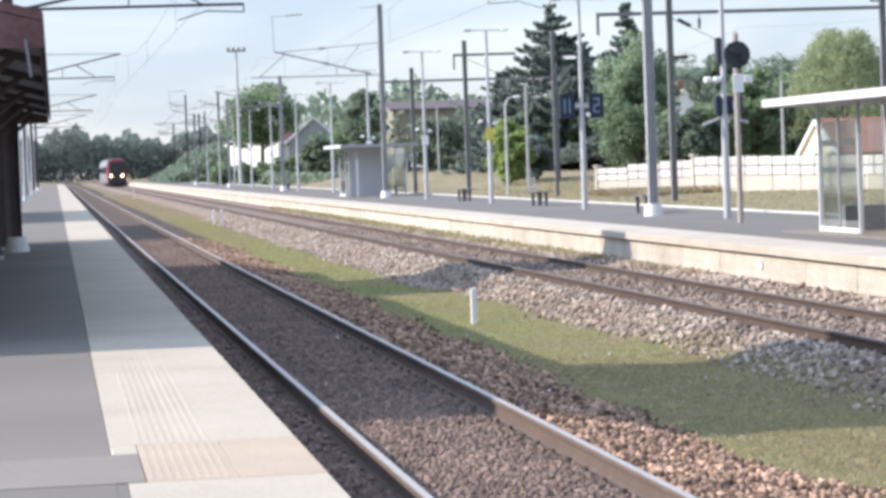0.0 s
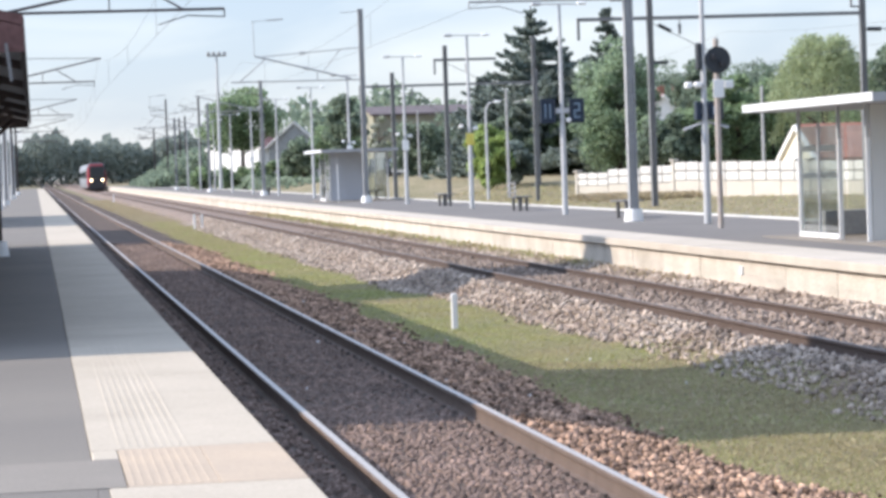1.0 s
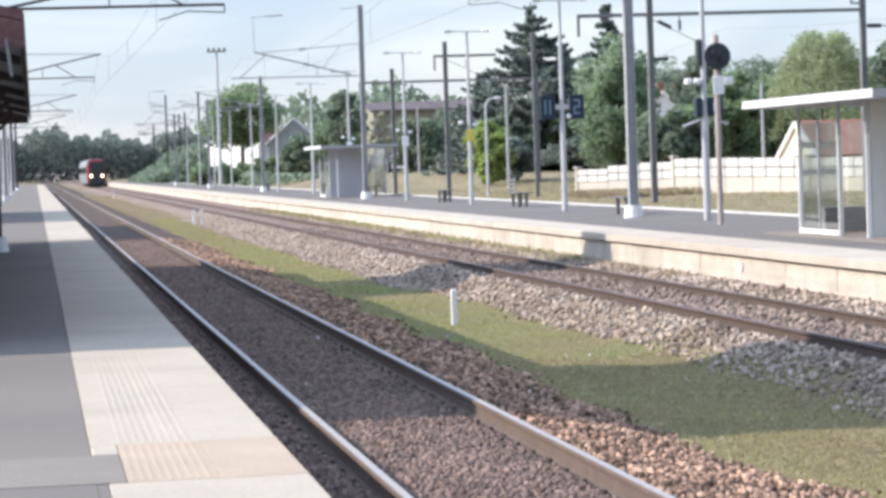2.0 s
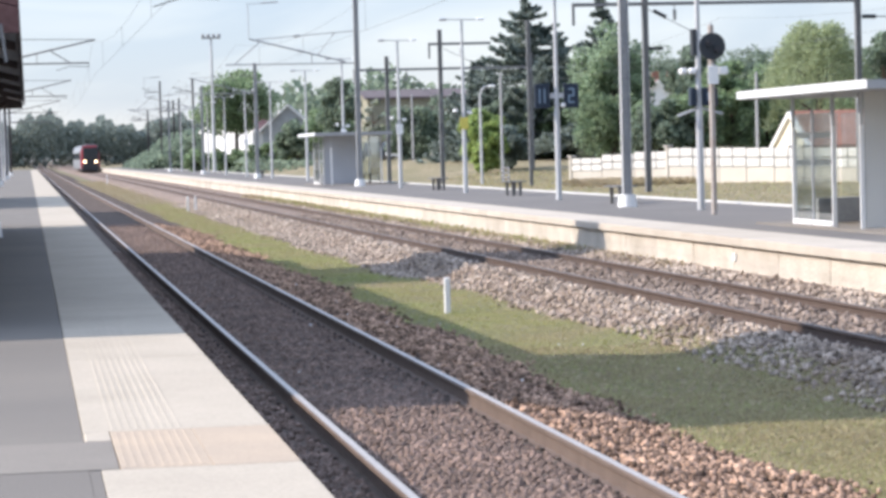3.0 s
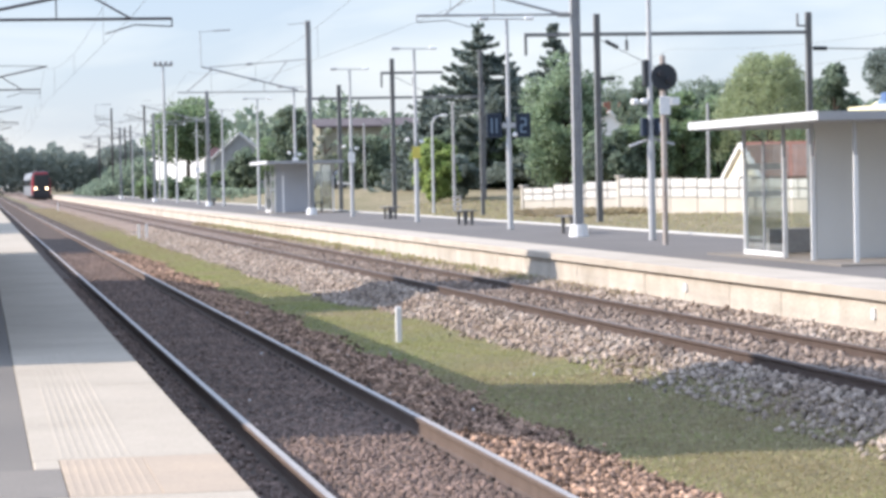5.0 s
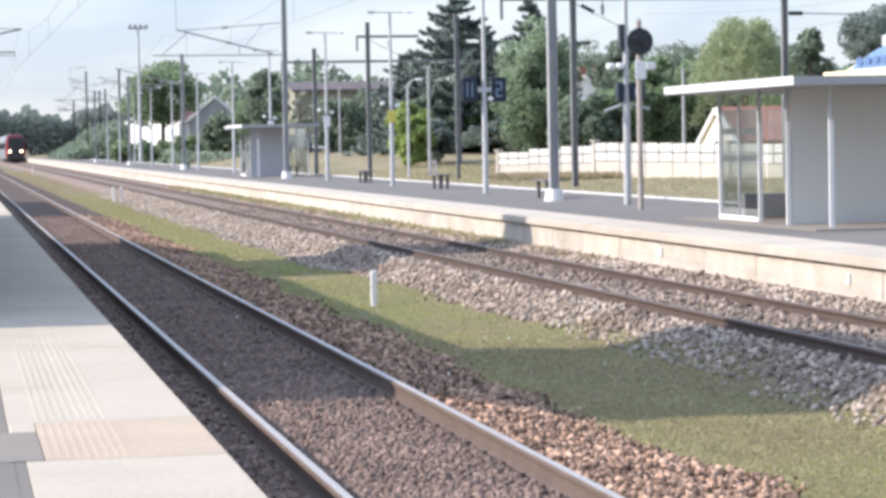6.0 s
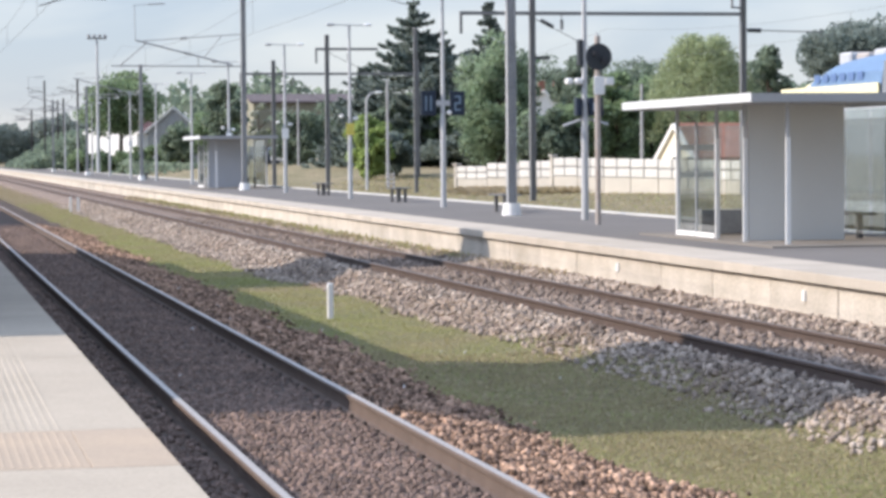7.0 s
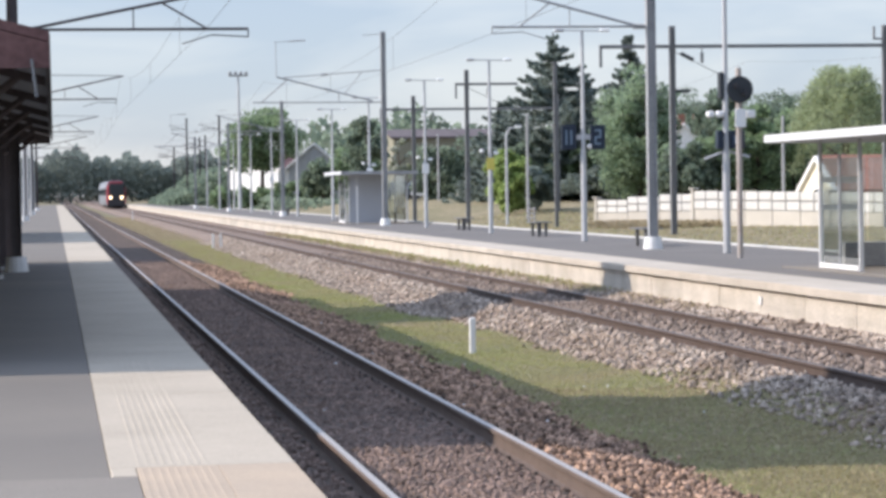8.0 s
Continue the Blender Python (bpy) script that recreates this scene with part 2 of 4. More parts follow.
    "leaf_far": mat("haze_paled_foliage", (0.26, 0.30, 0.265), 0.9, scale=0.05, fine=0.6, vary=0.2, bump=0, island=0.25, thin=0.4),
    "train_red": mat("red_train_paint", (0.52, 0.055, 0.07), 0.4, scale=1, vary=0.1, bump=0),
    "train_grey": mat("silver_train_side", (0.21, 0.222, 0.235), 0.45, 0.1, scale=1, vary=0.1, bump=0),
    "train_pale": mat("pale_blue_grey_paint", (0.40, 0.425, 0.455), 0.45, scale=1, vary=0.08, bump=0),
    "train_dark": mat("black_train_front", (0.03, 0.03, 0.035), 0.4, scale=1, vary=0.1, bump=0),
    "train_blue": mat("blue_train_paint", (0.135, 0.225, 0.36), 0.4, scale=0.8, fine=8, vary=0.12, bump=0),
    "blue_mark": mat("darker_blue_paint", (0.10, 0.17, 0.33), 0.4, vary=0.05, bump=0),
    "train_cream": mat("cream_train_stripe", (0.78, 0.72, 0.45), 0.4, vary=0.06, bump=0),
    "headlight": glow_mat("headlight_glow", (1.0, 0.78, 0.5), 5.0),
    "lamp_white": mat("white_lamp_head", (0.85, 0.85, 0.83), 0.3, vary=0.05, bump=0),
}


# ---- building blocks ----
def box(bm, x0, x1, y0, y1, z0, z1, bevel=0.0):
    vs = [bm.verts.new((x, y, z)) for z in (z0, z1) for y in (y0, y1) for x in (x0, x1)]
    for f in ((0, 2, 3, 1), (4, 5, 7, 6), (0, 1, 5, 4), (1, 3, 7, 5), (3, 2, 6, 7), (2, 0, 4, 6)):
        bm.faces.new([vs[i] for i in f])
    if bevel:
        es = list({e for v in vs for e in v.link_edges})
        bmesh.ops.bevel(bm, geom=es, offset=bevel, segments=1, affect="EDGES")


def boxed(*sizes, bevel=0.0):
    bm = bmesh.new()
    box(bm, *sizes, bevel=bevel)
    return bm


def tube(bm, a, b, r0, r1=None, sides=8):
    """A round bar from a to b, tapering from r0 to r1."""
    a, b = Vector(a), Vector(b)
    r1 = r0 if r1 is None else r1
    d = (b - a).normalized()
    side = d.orthogonal().normalized()
    up = d.cross(side)
    ring = []
    for p, r in ((a, r0), (b, r1)):
        ring.append([bm.verts.new(p + r * (math.cos(2 * math.pi * i / sides) * side + math.sin(2 * math.pi * i / sides) * up)) for i in range(sides)])
    for i in range(sides):
        j = (i + 1) % sides
        bm.faces.new((ring[0][i], ring[0][j], ring[1][j], ring[1][i]))
    bm.faces.new(ring[0][::-1]), bm.faces.new(ring[1])


def tubed(*bars, sides=8):
    bm = bmesh.new()
    for bar in bars:
        tube(bm, *bar, sides=sides)
    return bm


def prism(points, y0, y1):
    """An outline in x and z, drawn out along y."""
    bm = bmesh.new()
    a = [bm.verts.new((x, y0, z)) for x, z in points]
    b = [bm.verts.new((x, y1, z)) for x, z in points]
    k = len(points)
    for i in range(k):
        bm.faces.new((a[i], a[(i + 1) % k], b[(i + 1) % k], b[i]))
    bm.faces.new(a[::-1]), bm.faces.new(b)
    return bm


def mesh_of(bm, name, *materials):
    bmesh.ops.recalc_face_normals(bm, faces=bm.faces)
    me = bpy.data.meshes.new(name)
    bm.to_mesh(me)
    bm.free()
    for m in materials:
        me.materials.append(M[m])
    return me


def part(name, bm, material, parent, label=""):
    ob = new(name, mesh_of(bm, name, material))
    ob.parent = parent
    return tagged(ob, label)


def thing(name, x, y, z, label, category, group="", kind="", turn=0):
    ob = new(name)
    ob.matrix_world = pose(x, y, z, 0, 0, turn)
    return tagged(ob, label, category, group, kind)


def solid(name, bm, material, label, category, kind="structure"):
    return tagged(new(name, mesh_of(bm, name, material)), label, category, "", kind)


def from_arrays(name, verts, faces, material):
    """A mesh of triangles from numpy arrays."""
    me = bpy.data.meshes.new(name)
    me.vertices.add(len(verts))
    me.vertices.foreach_set("co", verts.astype(np.float32).ravel())
    me.loops.add(faces.size)
    me.loops.foreach_set("vertex_index", faces.astype(np.int32).ravel())
    me.polygons.add(len(faces))
    me.polygons.foreach_set("loop_start", np.arange(0, faces.size, faces.shape[1], dtype=np.int32))
    me.update(calc_edges=True)
    me.validate()
    me.materials.append(M[material])
    return me


rng = np.random.default_rng(5)


def ground_height(x, y):
    """The lie of the land across the tracks."""
    xs = [-400, -20, 1.2, 1.4, 1.9, 2.3, 3.65, 4.15, 5.3, 5.7, 7.2, 7.7, 8.2, 8.6, 10.2, 10.6, 11.2, 11.4, 17.5, 17.7, 21, 30, 60, 400]
    zs = [0.3, 0.3, 0.0, -0.15, -0.125, -0.142, -0.15, -0.17, -0.38, -0.42, -0.43, -0.40, -0.17, -0.15, -0.15, -0.08, 0.02, -0.1, -0.1, -0.1, 0.15, 0.3, 0.5, 2.0]
    wob = np.sin(y * 0.9 + x * 2.1) * 0.018 + np.sin(y * 2.3 - x * 1.3) * 0.008
    rise = np.clip((y - 130) / 50, 0, 1) * np.clip((x - 22) / 5, 0, 1) * np.clip((300 - y) / 60, 0, 1)
    wob = wob * np.clip((75 - y) / 25, 0, 1)
    return np.interp(x, xs, zs) + 1.1 * rise * rise * (3 - 2 * rise) + wob * np.clip((x - 4.9) * 3, 0, 1) * np.clip((8.0 - x) * 3, 0, 1)


def ragged(y, k):
    """How far an edge of the stones strays, along the track."""
    return np.sin(0.42 * y + k) * 0.14 + np.sin(1.13 * y + 2 * k) * 0.1 + np.sin(2.9 * y + 3 * k) * 0.06


def grass_strip(y):
    """Both edges of the grass between the tracks; it thins out with the distance."""
    far = np.clip((y - 85) / 90, 0, 1)
    return 5.3 + ragged(y, 0.7) + 0.45 * far, 7.62 + 0.8 * ragged(y, 2.0) - 0.75 * far - 0.45 * np.clip((y - 42) / 12, 0, 1) * np.clip((120 - y) / 20, 0, 1) + 0.4 * np.clip((38 - y) / 10, 0, 1)


# ---- ground ----
def ground_sheet():
    xs = np.array([-3000, -1200, -400, -100, -20, -5, 1.2, 1.38, 1.9, 2.3, 3.65, 4.15, 4.5, *np.arange(4.8, 8.21, 0.1), 8.6, 10.2, 10.6, 11.2, 11.4, 17.5, 17.7, 21, 25, 30, 40, 60, 120, 400, 1200, 3000])
    ys = np.concatenate([[-400, -60, 0], np.arange(6, 80, 0.3), np.arange(80, 330, 1.5), [360, 450, 600, 900, 1500, 3000]])
    gx, gy = np.meshgrid(xs, ys)
    gz = ground_height(gx, gy)
    v = np.stack([gx, gy, gz], -1).reshape(-1, 3)
    c, r = len(xs), len(ys)
    i = (np.arange(r - 1)[:, None] * c + np.arange(c - 1)[None]).ravel()
    f = np.stack([i, i + 1, i + c + 1, i + c], -1)
    me = from_arrays("ground", v, f, "field")
    for k in ("base", "grass_soil", "base_grey"):
        me.materials.append(M[k])
    mid = (v[f[:, 0], 0] + v[f[:, 1], 0]) / 2
    idx = np.zeros(len(f), np.int32)
    along = (v[f[:, 0], 1] + v[f[:, 3], 1]) / 2
    low, high = grass_strip(along)
    idx[(mid > 1.2) & (mid < 17.6)] = 3
    idx[(mid > 1.2) & (mid < low)] = 1
    idx[(mid > low) & (mid < high)] = 2
    me.polygons.foreach_set("material_index", idx)
    return tagged(new("ground", me), "grassy ground with two stony track beds and dry meadow", "ground", "", "structure")


ground_sheet()


def scatter_stones(name, spots, size, material, label):
    """Angular stones, each a squashed and turned lump."""
    lump = np.array([(x, y, z) for z in (-1, 1) for y in (-1, 1) for x in (-1, 1)], float) * 0.72
    tri = np.array([(0, 2, 3), (0, 3, 1), (4, 5, 7), (4, 7, 6), (0, 1, 5), (0, 5, 4), (1, 3, 7), (1, 7, 5), (3, 2, 6), (3, 6, 7), (2, 0, 4), (2, 4, 6)])
    k = len(spots)
    q = rng.normal(size=(k, 3, 3))
    q, _ = np.linalg.qr(q)
    s = size * rng.uniform(0.55, 1.25, (k, 1, 1)) * np.stack([rng.uniform(0.8, 1.4, k), rng.uniform(0.7, 1.1, k), rng.uniform(0.5, 0.9, k)], -1)[:, None]
    body = lump[None] * rng.uniform(0.45, 1.25, (k, 8, 3)) * s
    v = np.einsum("kij,knj->kni", q, body) + spots[:, None]
    f = tri[None] + 8 * np.arange(k)[:, None, None]
    me = from_arrays(name, v.reshape(-1, 3), f.reshape(-1, 3), material)
    return tagged(new(name, me), label, "ballast", "", "stuff")


def spread(count, x0, x1, y0, y1, lift=0.035, near=1.0):
    u = rng.uniform(0, 1, count) ** near
    x, y = rng.uniform(x0, x1, count), y0 + (y1 - y0) * u
    return np.stack([x, y, ground_height(x, y) + rng.uniform(-0.02, lift, count)], -1)


scatter_stones("ballast", np.concatenate([spread(30000, 2.32, 3.66, 14, 85, lift=0.008, near=1.8), spread(9500, 1.4, 2.14, 14, 60, lift=0.012, near=1.6)]), 0.026, "stone_dull", "dull brown crushed stones between the near rails")

shoulder = spread(32000, 3.85, 5.9, 14, 85, near=1.8)
shoulder = shoulder[shoulder[:, 0] < 5.36 + ragged(shoulder[:, 1], 0.7) + rng.normal(0, 0.09, len(shoulder))]
scatter_stones("ballast", shoulder, 0.033, "stone", "rust-orange crushed stones heaped beside the near track")
bank = spread(28000, 6.9, 8.57, 13, 130, near=1.6)
bank = bank[bank[:, 0] > np.minimum(grass_strip(bank[:, 1])[1], 7.75) - 0.1 + rng.normal(0, 0.06, len(bank)) + 0.45 * np.clip((38 - bank[:, 1]) / 10, 0, 1) * rng.uniform(-0.35, 1.0, len(bank))]
scatter_stones("ballast", np.concatenate([bank, spread(10000, 10.25, 11.05, 18, 120, near=1.3)]), 0.042, "stone_grey", "pale grey crushed stones banked along the far track")

scatter_stones("ballast", spread(12000, 8.75, 10.1, 18, 90, near=1.3), 0.044, "stone_brown", "grey-brown crushed stones between the far rails")

scatter_stones("pale_pebbles", spread(20, 2.5, 7.3, 18, 50, lift=0.05), 0.02, "white", "a few stray white pebbles and scraps")


def grass(k, x0, x1, y0, y1, material, label, near, size=1.0, strip=False):
    u = rng.uniform(0, 1, k) ** near
    x, y = rng.uniform(x0, x1, k) + rng.normal(0, 0.06 if x1 - x0 < 1 else 0.16, k), y0 + (y1 - y0) * u
    if strip:
        low, high = grass_strip(y)
        keep = (x > low + rng.normal(0, 0.12, k)) & (x < high + rng.normal(0, 0.14, k))
        x, y, u, k = x[keep], y[keep], u[keep], int(keep.sum())
    z = ground_height(x, y) - 0.006
    a, h, w = rng.uniform(0, 6.28, k), rng.uniform(0.01, 0.04, k), rng.uniform(0.004, 0.009, k)
    w, h = w * (1 + u * 3) * size, h * size
    lean = rng.normal(0, 0.035 * size, (k, 2))
    p = np.stack([x, y, z], -1)
    side = np.stack([np.cos(a), np.sin(a), np.zeros(k)], -1) * w[:, None]
    tip = p + np.stack([lean[:, 0], lean[:, 1], h], -1)
    v = np.stack([p - side, p + side, tip], 1).reshape(-1, 3)
    me = from_arrays("grass", v, np.arange(3 * k).reshape(-1, 3), material)
    tagged(new("grass", me), label, "grass", "", "stuff")


grass(230000, 5.15, 8.0, 14, 136, "blade", "short yellow-green grass growing between the two tracks", 1.9, strip=True)
grass(30000, 5.2, 7.6, 75, 280, "dry_blade", "dry weeds and straw between the tracks", 1.0, 1.8)
grass(3000, 10.7, 11.1, 42, 130, "dry_blade", "dry weeds at the foot of the platform wall", 1.0, 3.2)
grass(2200, 10.8, 11.12, 50, 120, "blade", "green weeds at the foot of the platform wall", 1.0, 3.6)
grass(60000, 5.3, 8.1, 13, 31, "dry_blade", "dry tan grass at the edge of the stones", 2.2)
grass(22000, 18.2, 40, 60, 150, "dry_blade", "rough dry tufts of meadow grass behind the platform", 1.0, 2.2)
grass(14000, 18.2, 40, 60, 150, "blade", "green tufts of meadow grass behind the platform", 1.0, 2.2)

# ---- near platform ----
near_platform = thing("platform", 0, 0, 0, "grey asphalt station platform with white coping edge", "platform", kind="structure")
part("asphalt", boxed(-30, 0.27, -30, 420, 0.0, 0.545), "asphalt", near_platform)
part("asphalt_patch", boxed(-6, 0.418, 12.52, 13.78, 0.5, 0.549), "patch", near_platform, "lighter asphalt repair strip across the platform")
part("asphalt_edge", boxed(0.272, 0.326, -30, 12.5, 0.3, 0.545), "asphalt", near_platform)
part("front_wall", boxed(1.18, 1.26, -30, 420, -0.45, 0.42), "wall_dark", near_platform, "stained concrete retaining wall, coloured dark for its shade")
part("core", boxed(0.27, 1.18, -30, 420, -0.3, 0.40), "wall_dark", near_platform)

# ---- far platform ----
far_platform = thing("platform", 0, 0, 0, "island platform with white coping and concrete wall", "platform", kind="structure")
part("asphalt", boxed(12.28, 17.28, 10, 420, 0.0, 0.545), "asphalt_far", far_platform)
part("core", boxed(11.22, 12.28, 10, 420, -0.3, 0.40), "wall_dark", far_platform)
part("back_wall", boxed(17.3, 17.5, 10, 420, -0.3, 0.42), "wall_conc", far_platform)


# ---- tracks ----
def rail_mesh(y0, y1, side, top):
    prof = [(-0.075, -0.172), (0.075, -0.172), (0.075, -0.16), (0.012, -0.14), (0.0085, -0.05), (0.034, -0.038), (0.036, -0.012), (0.028, 0.0), (-0.028, 0.0), (-0.036, -0.012), (-0.034, -0.038), (-0.0085, -0.05), (-0.012, -0.14), (-0.075, -0.16)]
    bm = prism(prof, y0, y1)
    for f in bm.faces:
        c = f.calc_center_median()
        f.material_index = 1 if c.z > -0.003 else 0
    return mesh_of(bm, "rail", side, top)


def sleeper_mesh():
    bm = bmesh.new()
    box(bm, -1.25, 1.25, -0.125, 0.125, -0.34, -0.165, bevel=0.02)
    for side in (-0.7525, 0.7525):
        for s in (-1, 1):
            x = side + s * 0.115
            box(bm, x - 0.035, x + 0.035, -0.055, 0.055, -0.168, -0.135, bevel=0.008)
            tube(bm, (x, 0, -0.15), (x, 0, -0.105), 0.018, sides=6)
    return mesh_of(bm, "sleeper", "sleeper")


RAIL, RAIL_OLD, SLEEPER = rail_mesh(-20, 700, "rail", "rail_top"), rail_mesh(-20, 700, "rail_old", "rail_old_top"), sleeper_mesh()


def track(axis, label, first, rail):
    t = thing("railway_track", axis, 0, 0, label, "railway track", "railway tracks")
    for s in (-0.7525, 0.7525):
        r = new("rail", rail)
        r.parent, r.location = t, (s, 0, 0)
    for i in range(-40, 120):
        sl = new("sleeper", SLEEPER)
        sl.parent, sl.location = t, (0, first + 0.6 * i, 0.004 * math.sin(i * 7.3))
    return t


track(2.9865, "near railway track with shiny worn rails in rust-brown stone", 13.2, RAIL)
track(9.4125, "far railway track with brown rusty rails in grey stone", 20.2, RAIL_OLD)


# ---- overhead line ----
def catenary_mast(x, y, base, height, to_track, label, material="mast", plinth=True, arm_z=6.02, rise=1.2, long_arm=False, half=0.1):
    """An H-section mast with a cantilever that reaches to the track at to_track (metres along x, signed)."""
    m = thing("catenary_mast", x, y, base, label, "catenary mast", "catenary masts")
    bm = bmesh.new()
    for s in (-1, 1):
        box(bm, s * half - 0.012, s * half + 0.012, -half, half, 0, height)
    box(bm, 0.012 - half, half - 0.012, -0.012, 0.012, 0, height)
    part("post", bm, material, m)
    if plinth:
        bm = bmesh.new()
        tube(bm, (0, 0, -0.1), (0, 0, 0.30), 0.26, 0.20, sides=14)
        part("plinth", bm, "whitewash", m, "whitewashed round concrete foot")
    if to_track:
        s, az = (1 if to_track > 0 else -1), arm_z - base
        insulators = [((0.16, 0.0), (1.0, 0.0))]
        if long_arm:
            # the registration tube runs past the track and hangs from the tip of the strut
            part("cantilever_arm", tubed(((s * 0.1, 0, az), (s * 5.83, 0, az + 0.03), 0.03)), material, m)
            part("strut", tubed(((s * 0.5, 0, az + 0.06), (s * 4.75, 0, az + 1.15), 0.036)), material, m)
            part("stay", tubed(((s * 0.1, 0, az + 1.42), (s * 4.42, 0, az + 1.12), 0.022)), material, m)
            part("hanger_tube", tubed(((s * 4.3, 0, az + 1.0), (s * 5.42, 0, az + 0.06), 0.026)), material, m)
            part("brace", tubed(((s * 0.97, 0, az + 1.34), (s * 1.75, 0, az + 0.37), 0.018)), material, m)
            part("dropper", tubed(((s * 2.0, 0, az + 0.02), (s * 2.0, 0, az + 0.44), 0.02)), material, m)
            part("feeder_post", tubed(((s * 4.76, 0, az + 1.14), (s * 4.78, 0, az + 2.7), 0.016), ((s * 4.84, 0, az + 2.68), (s * 4.2, 0, az + 2.72), 0.014), ((s * 4.2, 0, az + 2.72), (s * 3.45, 0, az + 2.76), 0.032)), material, m)
            part("top_bracket", tubed(((s * 0.1, 0, az + 3.03), (s * 0.9, 0, az + 2.97), 0.016)), material, m)
            insulators = [((2.35, 0.535), (0.97, 0.25)), ((2.5, 1.253), (1.0, -0.07))]
        else:
            end = to_track - s * 0.1
            part("cantilever_arm", tubed(((0, 0, az), (end, 0, az), 0.03)), material, m)
            part("strut", tubed(((s * 0.36, 0, az + 0.02), (to_track + s * 0.2, 0, az + rise), 0.032)), material, m)
            part("stay", tubed(((s * 0.1, 0, az + rise + 0.08), (to_track + s * 0.2, 0, az + rise), 0.014)), material, m)
            part("dropper", tubed(((to_track * 0.5, 0, az), (to_track * 0.5, 0, az + rise * 0.46), 0.014)), material, m)
            part("registration_arm", tubed(((end, 0, az), (end, 0, az - 0.16), 0.014), ((end, 0, az - 0.16), (end - s * 0.75, 0, az - 0.12), 0.014), ((end - s * 0.75, 0, az - 0.12), (end - s * 1.35, 0, az - 0.3), 0.012)), material, m)
            part("knee_strut", tubed(((to_track * 0.81, 0, az), (to_track * 0.62, 0, az + 0.56 * rise), 0.02)), material, m)
        for (ix, iz), (ux, uz) in insulators:
            bm = bmesh.new()
            for k in range(5):
                p, q = 0.06 * k, 0.06 * k + 0.03
                tube(bm, (s * (ix + ux * p), 0, az + iz + uz * p), (s * (ix + ux * q), 0, az + iz + uz * q), 0.07, sides=10)
            part("insulator", bm, material, m)
    return m


for y in (61.1, 112.3, 163.5, 214.7, 265.9):
    catenary_mast(14.55, y, 0.55, 8.6 if y < 120 else 7.4, -4.05, "tall grey steel mast with whitewashed foot and track cantilever", rise=1.05, long_arm=y in (112.3, 214.7))
for y, x in ((52, -0.78), (106, -1.7), (160, -1.8), (214, -1.8), (268, -1.8)):
    catenary_mast(x, y, 0.55, 7.6, 4.85 if y < 60 else 4.4, "steel mast on the near platform with track cantilever", "mast_brown", arm_z=5.42 if y < 60 else 6.03, rise=0.95)


catenary_mast(24.05, 121, 0.2, 8.0, 0, "dark grey steel mast in the yard", "mast_dark", plinth=False, half=0.075)
for x, y, h in ((17.8, 345, 12.3), (19.3, 300, 11.2), (19.8, 350, 9.8), (20.7, 352, 10.1), (17.3, 372, 9.0)):
    catenary_mast(x, y, 0.0, h, -2.2, "distant dark mast beside the embankment", "mast_brown", plinth=False, arm_z=h - 1.5, rise=0.5)


def yard_pole(x, y, z, h, label):
    o = thing("yard_pole", x, y, z, label, "pole", "yard poles")
    part("pole", tubed(((0, 0, -0.3), (0, 0, h), 0.10, 0.075), sides=10), "mast", o)
    part("cap", tubed(((0, 0, h), (0, 0, h + 0.08), 0.06, 0.03)), "mast", o)
    return o


yard_pole(26.2, 140, 0.3, 5.9, "plain grey concrete pole in the yard")
yard_pole(28.7, 190, 0.9, 5.3, "plain grey concrete pole in the yard")
yard_pole(37.9, 129.5, 0.3, 5.35, "plain grey concrete pole behind the fence")
yard_pole(34.2, 188, 0.9, 4.6, "plain grey concrete pole in the yard")


def yard_lamp(x, y, z):
    o = thing("street_lamp", x, y, z, "grey street lamp with one curved arm", "lamp post")
    part("pole", tubed(((0, 0, -0.2), (0, 0, 4.7), 0.08, 0.06), ((0, 0, 4.7), (0.18, 0, 5.05), 0.055, 0.045), ((0.18, 0, 5.05), (0.5, 0, 5.12), 0.045, 0.04)), "galv", o)
    part("lamp_head", boxed(0.45, 0.82, -0.09, 0.09, 5.06, 5.18, bevel=0.04), "lamp_white", o, "white lamp head")
    return o


yard_lamp(23.4, 131, 0.2)


def portal(x0, x1, y, left_over, z, label):
    p = thing("catenary_portal", x0, y, 0.15, label, "catenary portal", "catenary portals")
    for k, x in enumerate((0, x1 - x0) if x1 > x0 else (0,)):
        bm = bmesh.new()
        for s in (-1, 1):
            box(bm, x + s * 0.1 - 0.015, x + s * 0.1 + 0.015, -0.1, 0.1, 0, z + 0.8 - 0.15)
        box(bm, x - 0.1, x + 0.1, -0.015, 0.015, 0, z + 0.8 - 0.15)
        part("post", bm, "mast_dark", p)
    right = (x1 - x0) if x1 > x0 else 3.0
    part("beam", boxed(-left_over, right - 0.12, -0.06, 0.06, z - 0.22, z - 0.08), "mast_dark", p)
    part("drop_bracket", boxed(-left_over, -left_over + 0.1, -0.05, 0.05, z - 0.95, z - 0.22), "mast_dark", p)
    for x in (1.2,):
        bm = bmesh.new()
        tube(bm, (x, 0, z - 0.22), (x, 0, z - 0.4), 0.02)
        tube(bm, (x, 0, z - 0.4), (x, 0, z - 0.8), 0.07, 0.06)
        part("insulator", bm, "mast_dark", p)
    if x1 > 30:
        part("side_arm", tubed(((right, 0, z - 0.78), (right + 3.3, 0, z - 0.86), 0.025)), "mast_dark", p)
        part("top_bracket", tubed(((right - 0.1, 0, z + 0.1), (right - 0.5, 0, z + 0.12), 0.04), ((right - 0.45, 0, z + 0.1), (right - 0.45, 0, z + 0.6), 0.05)), "mast_dark", p)
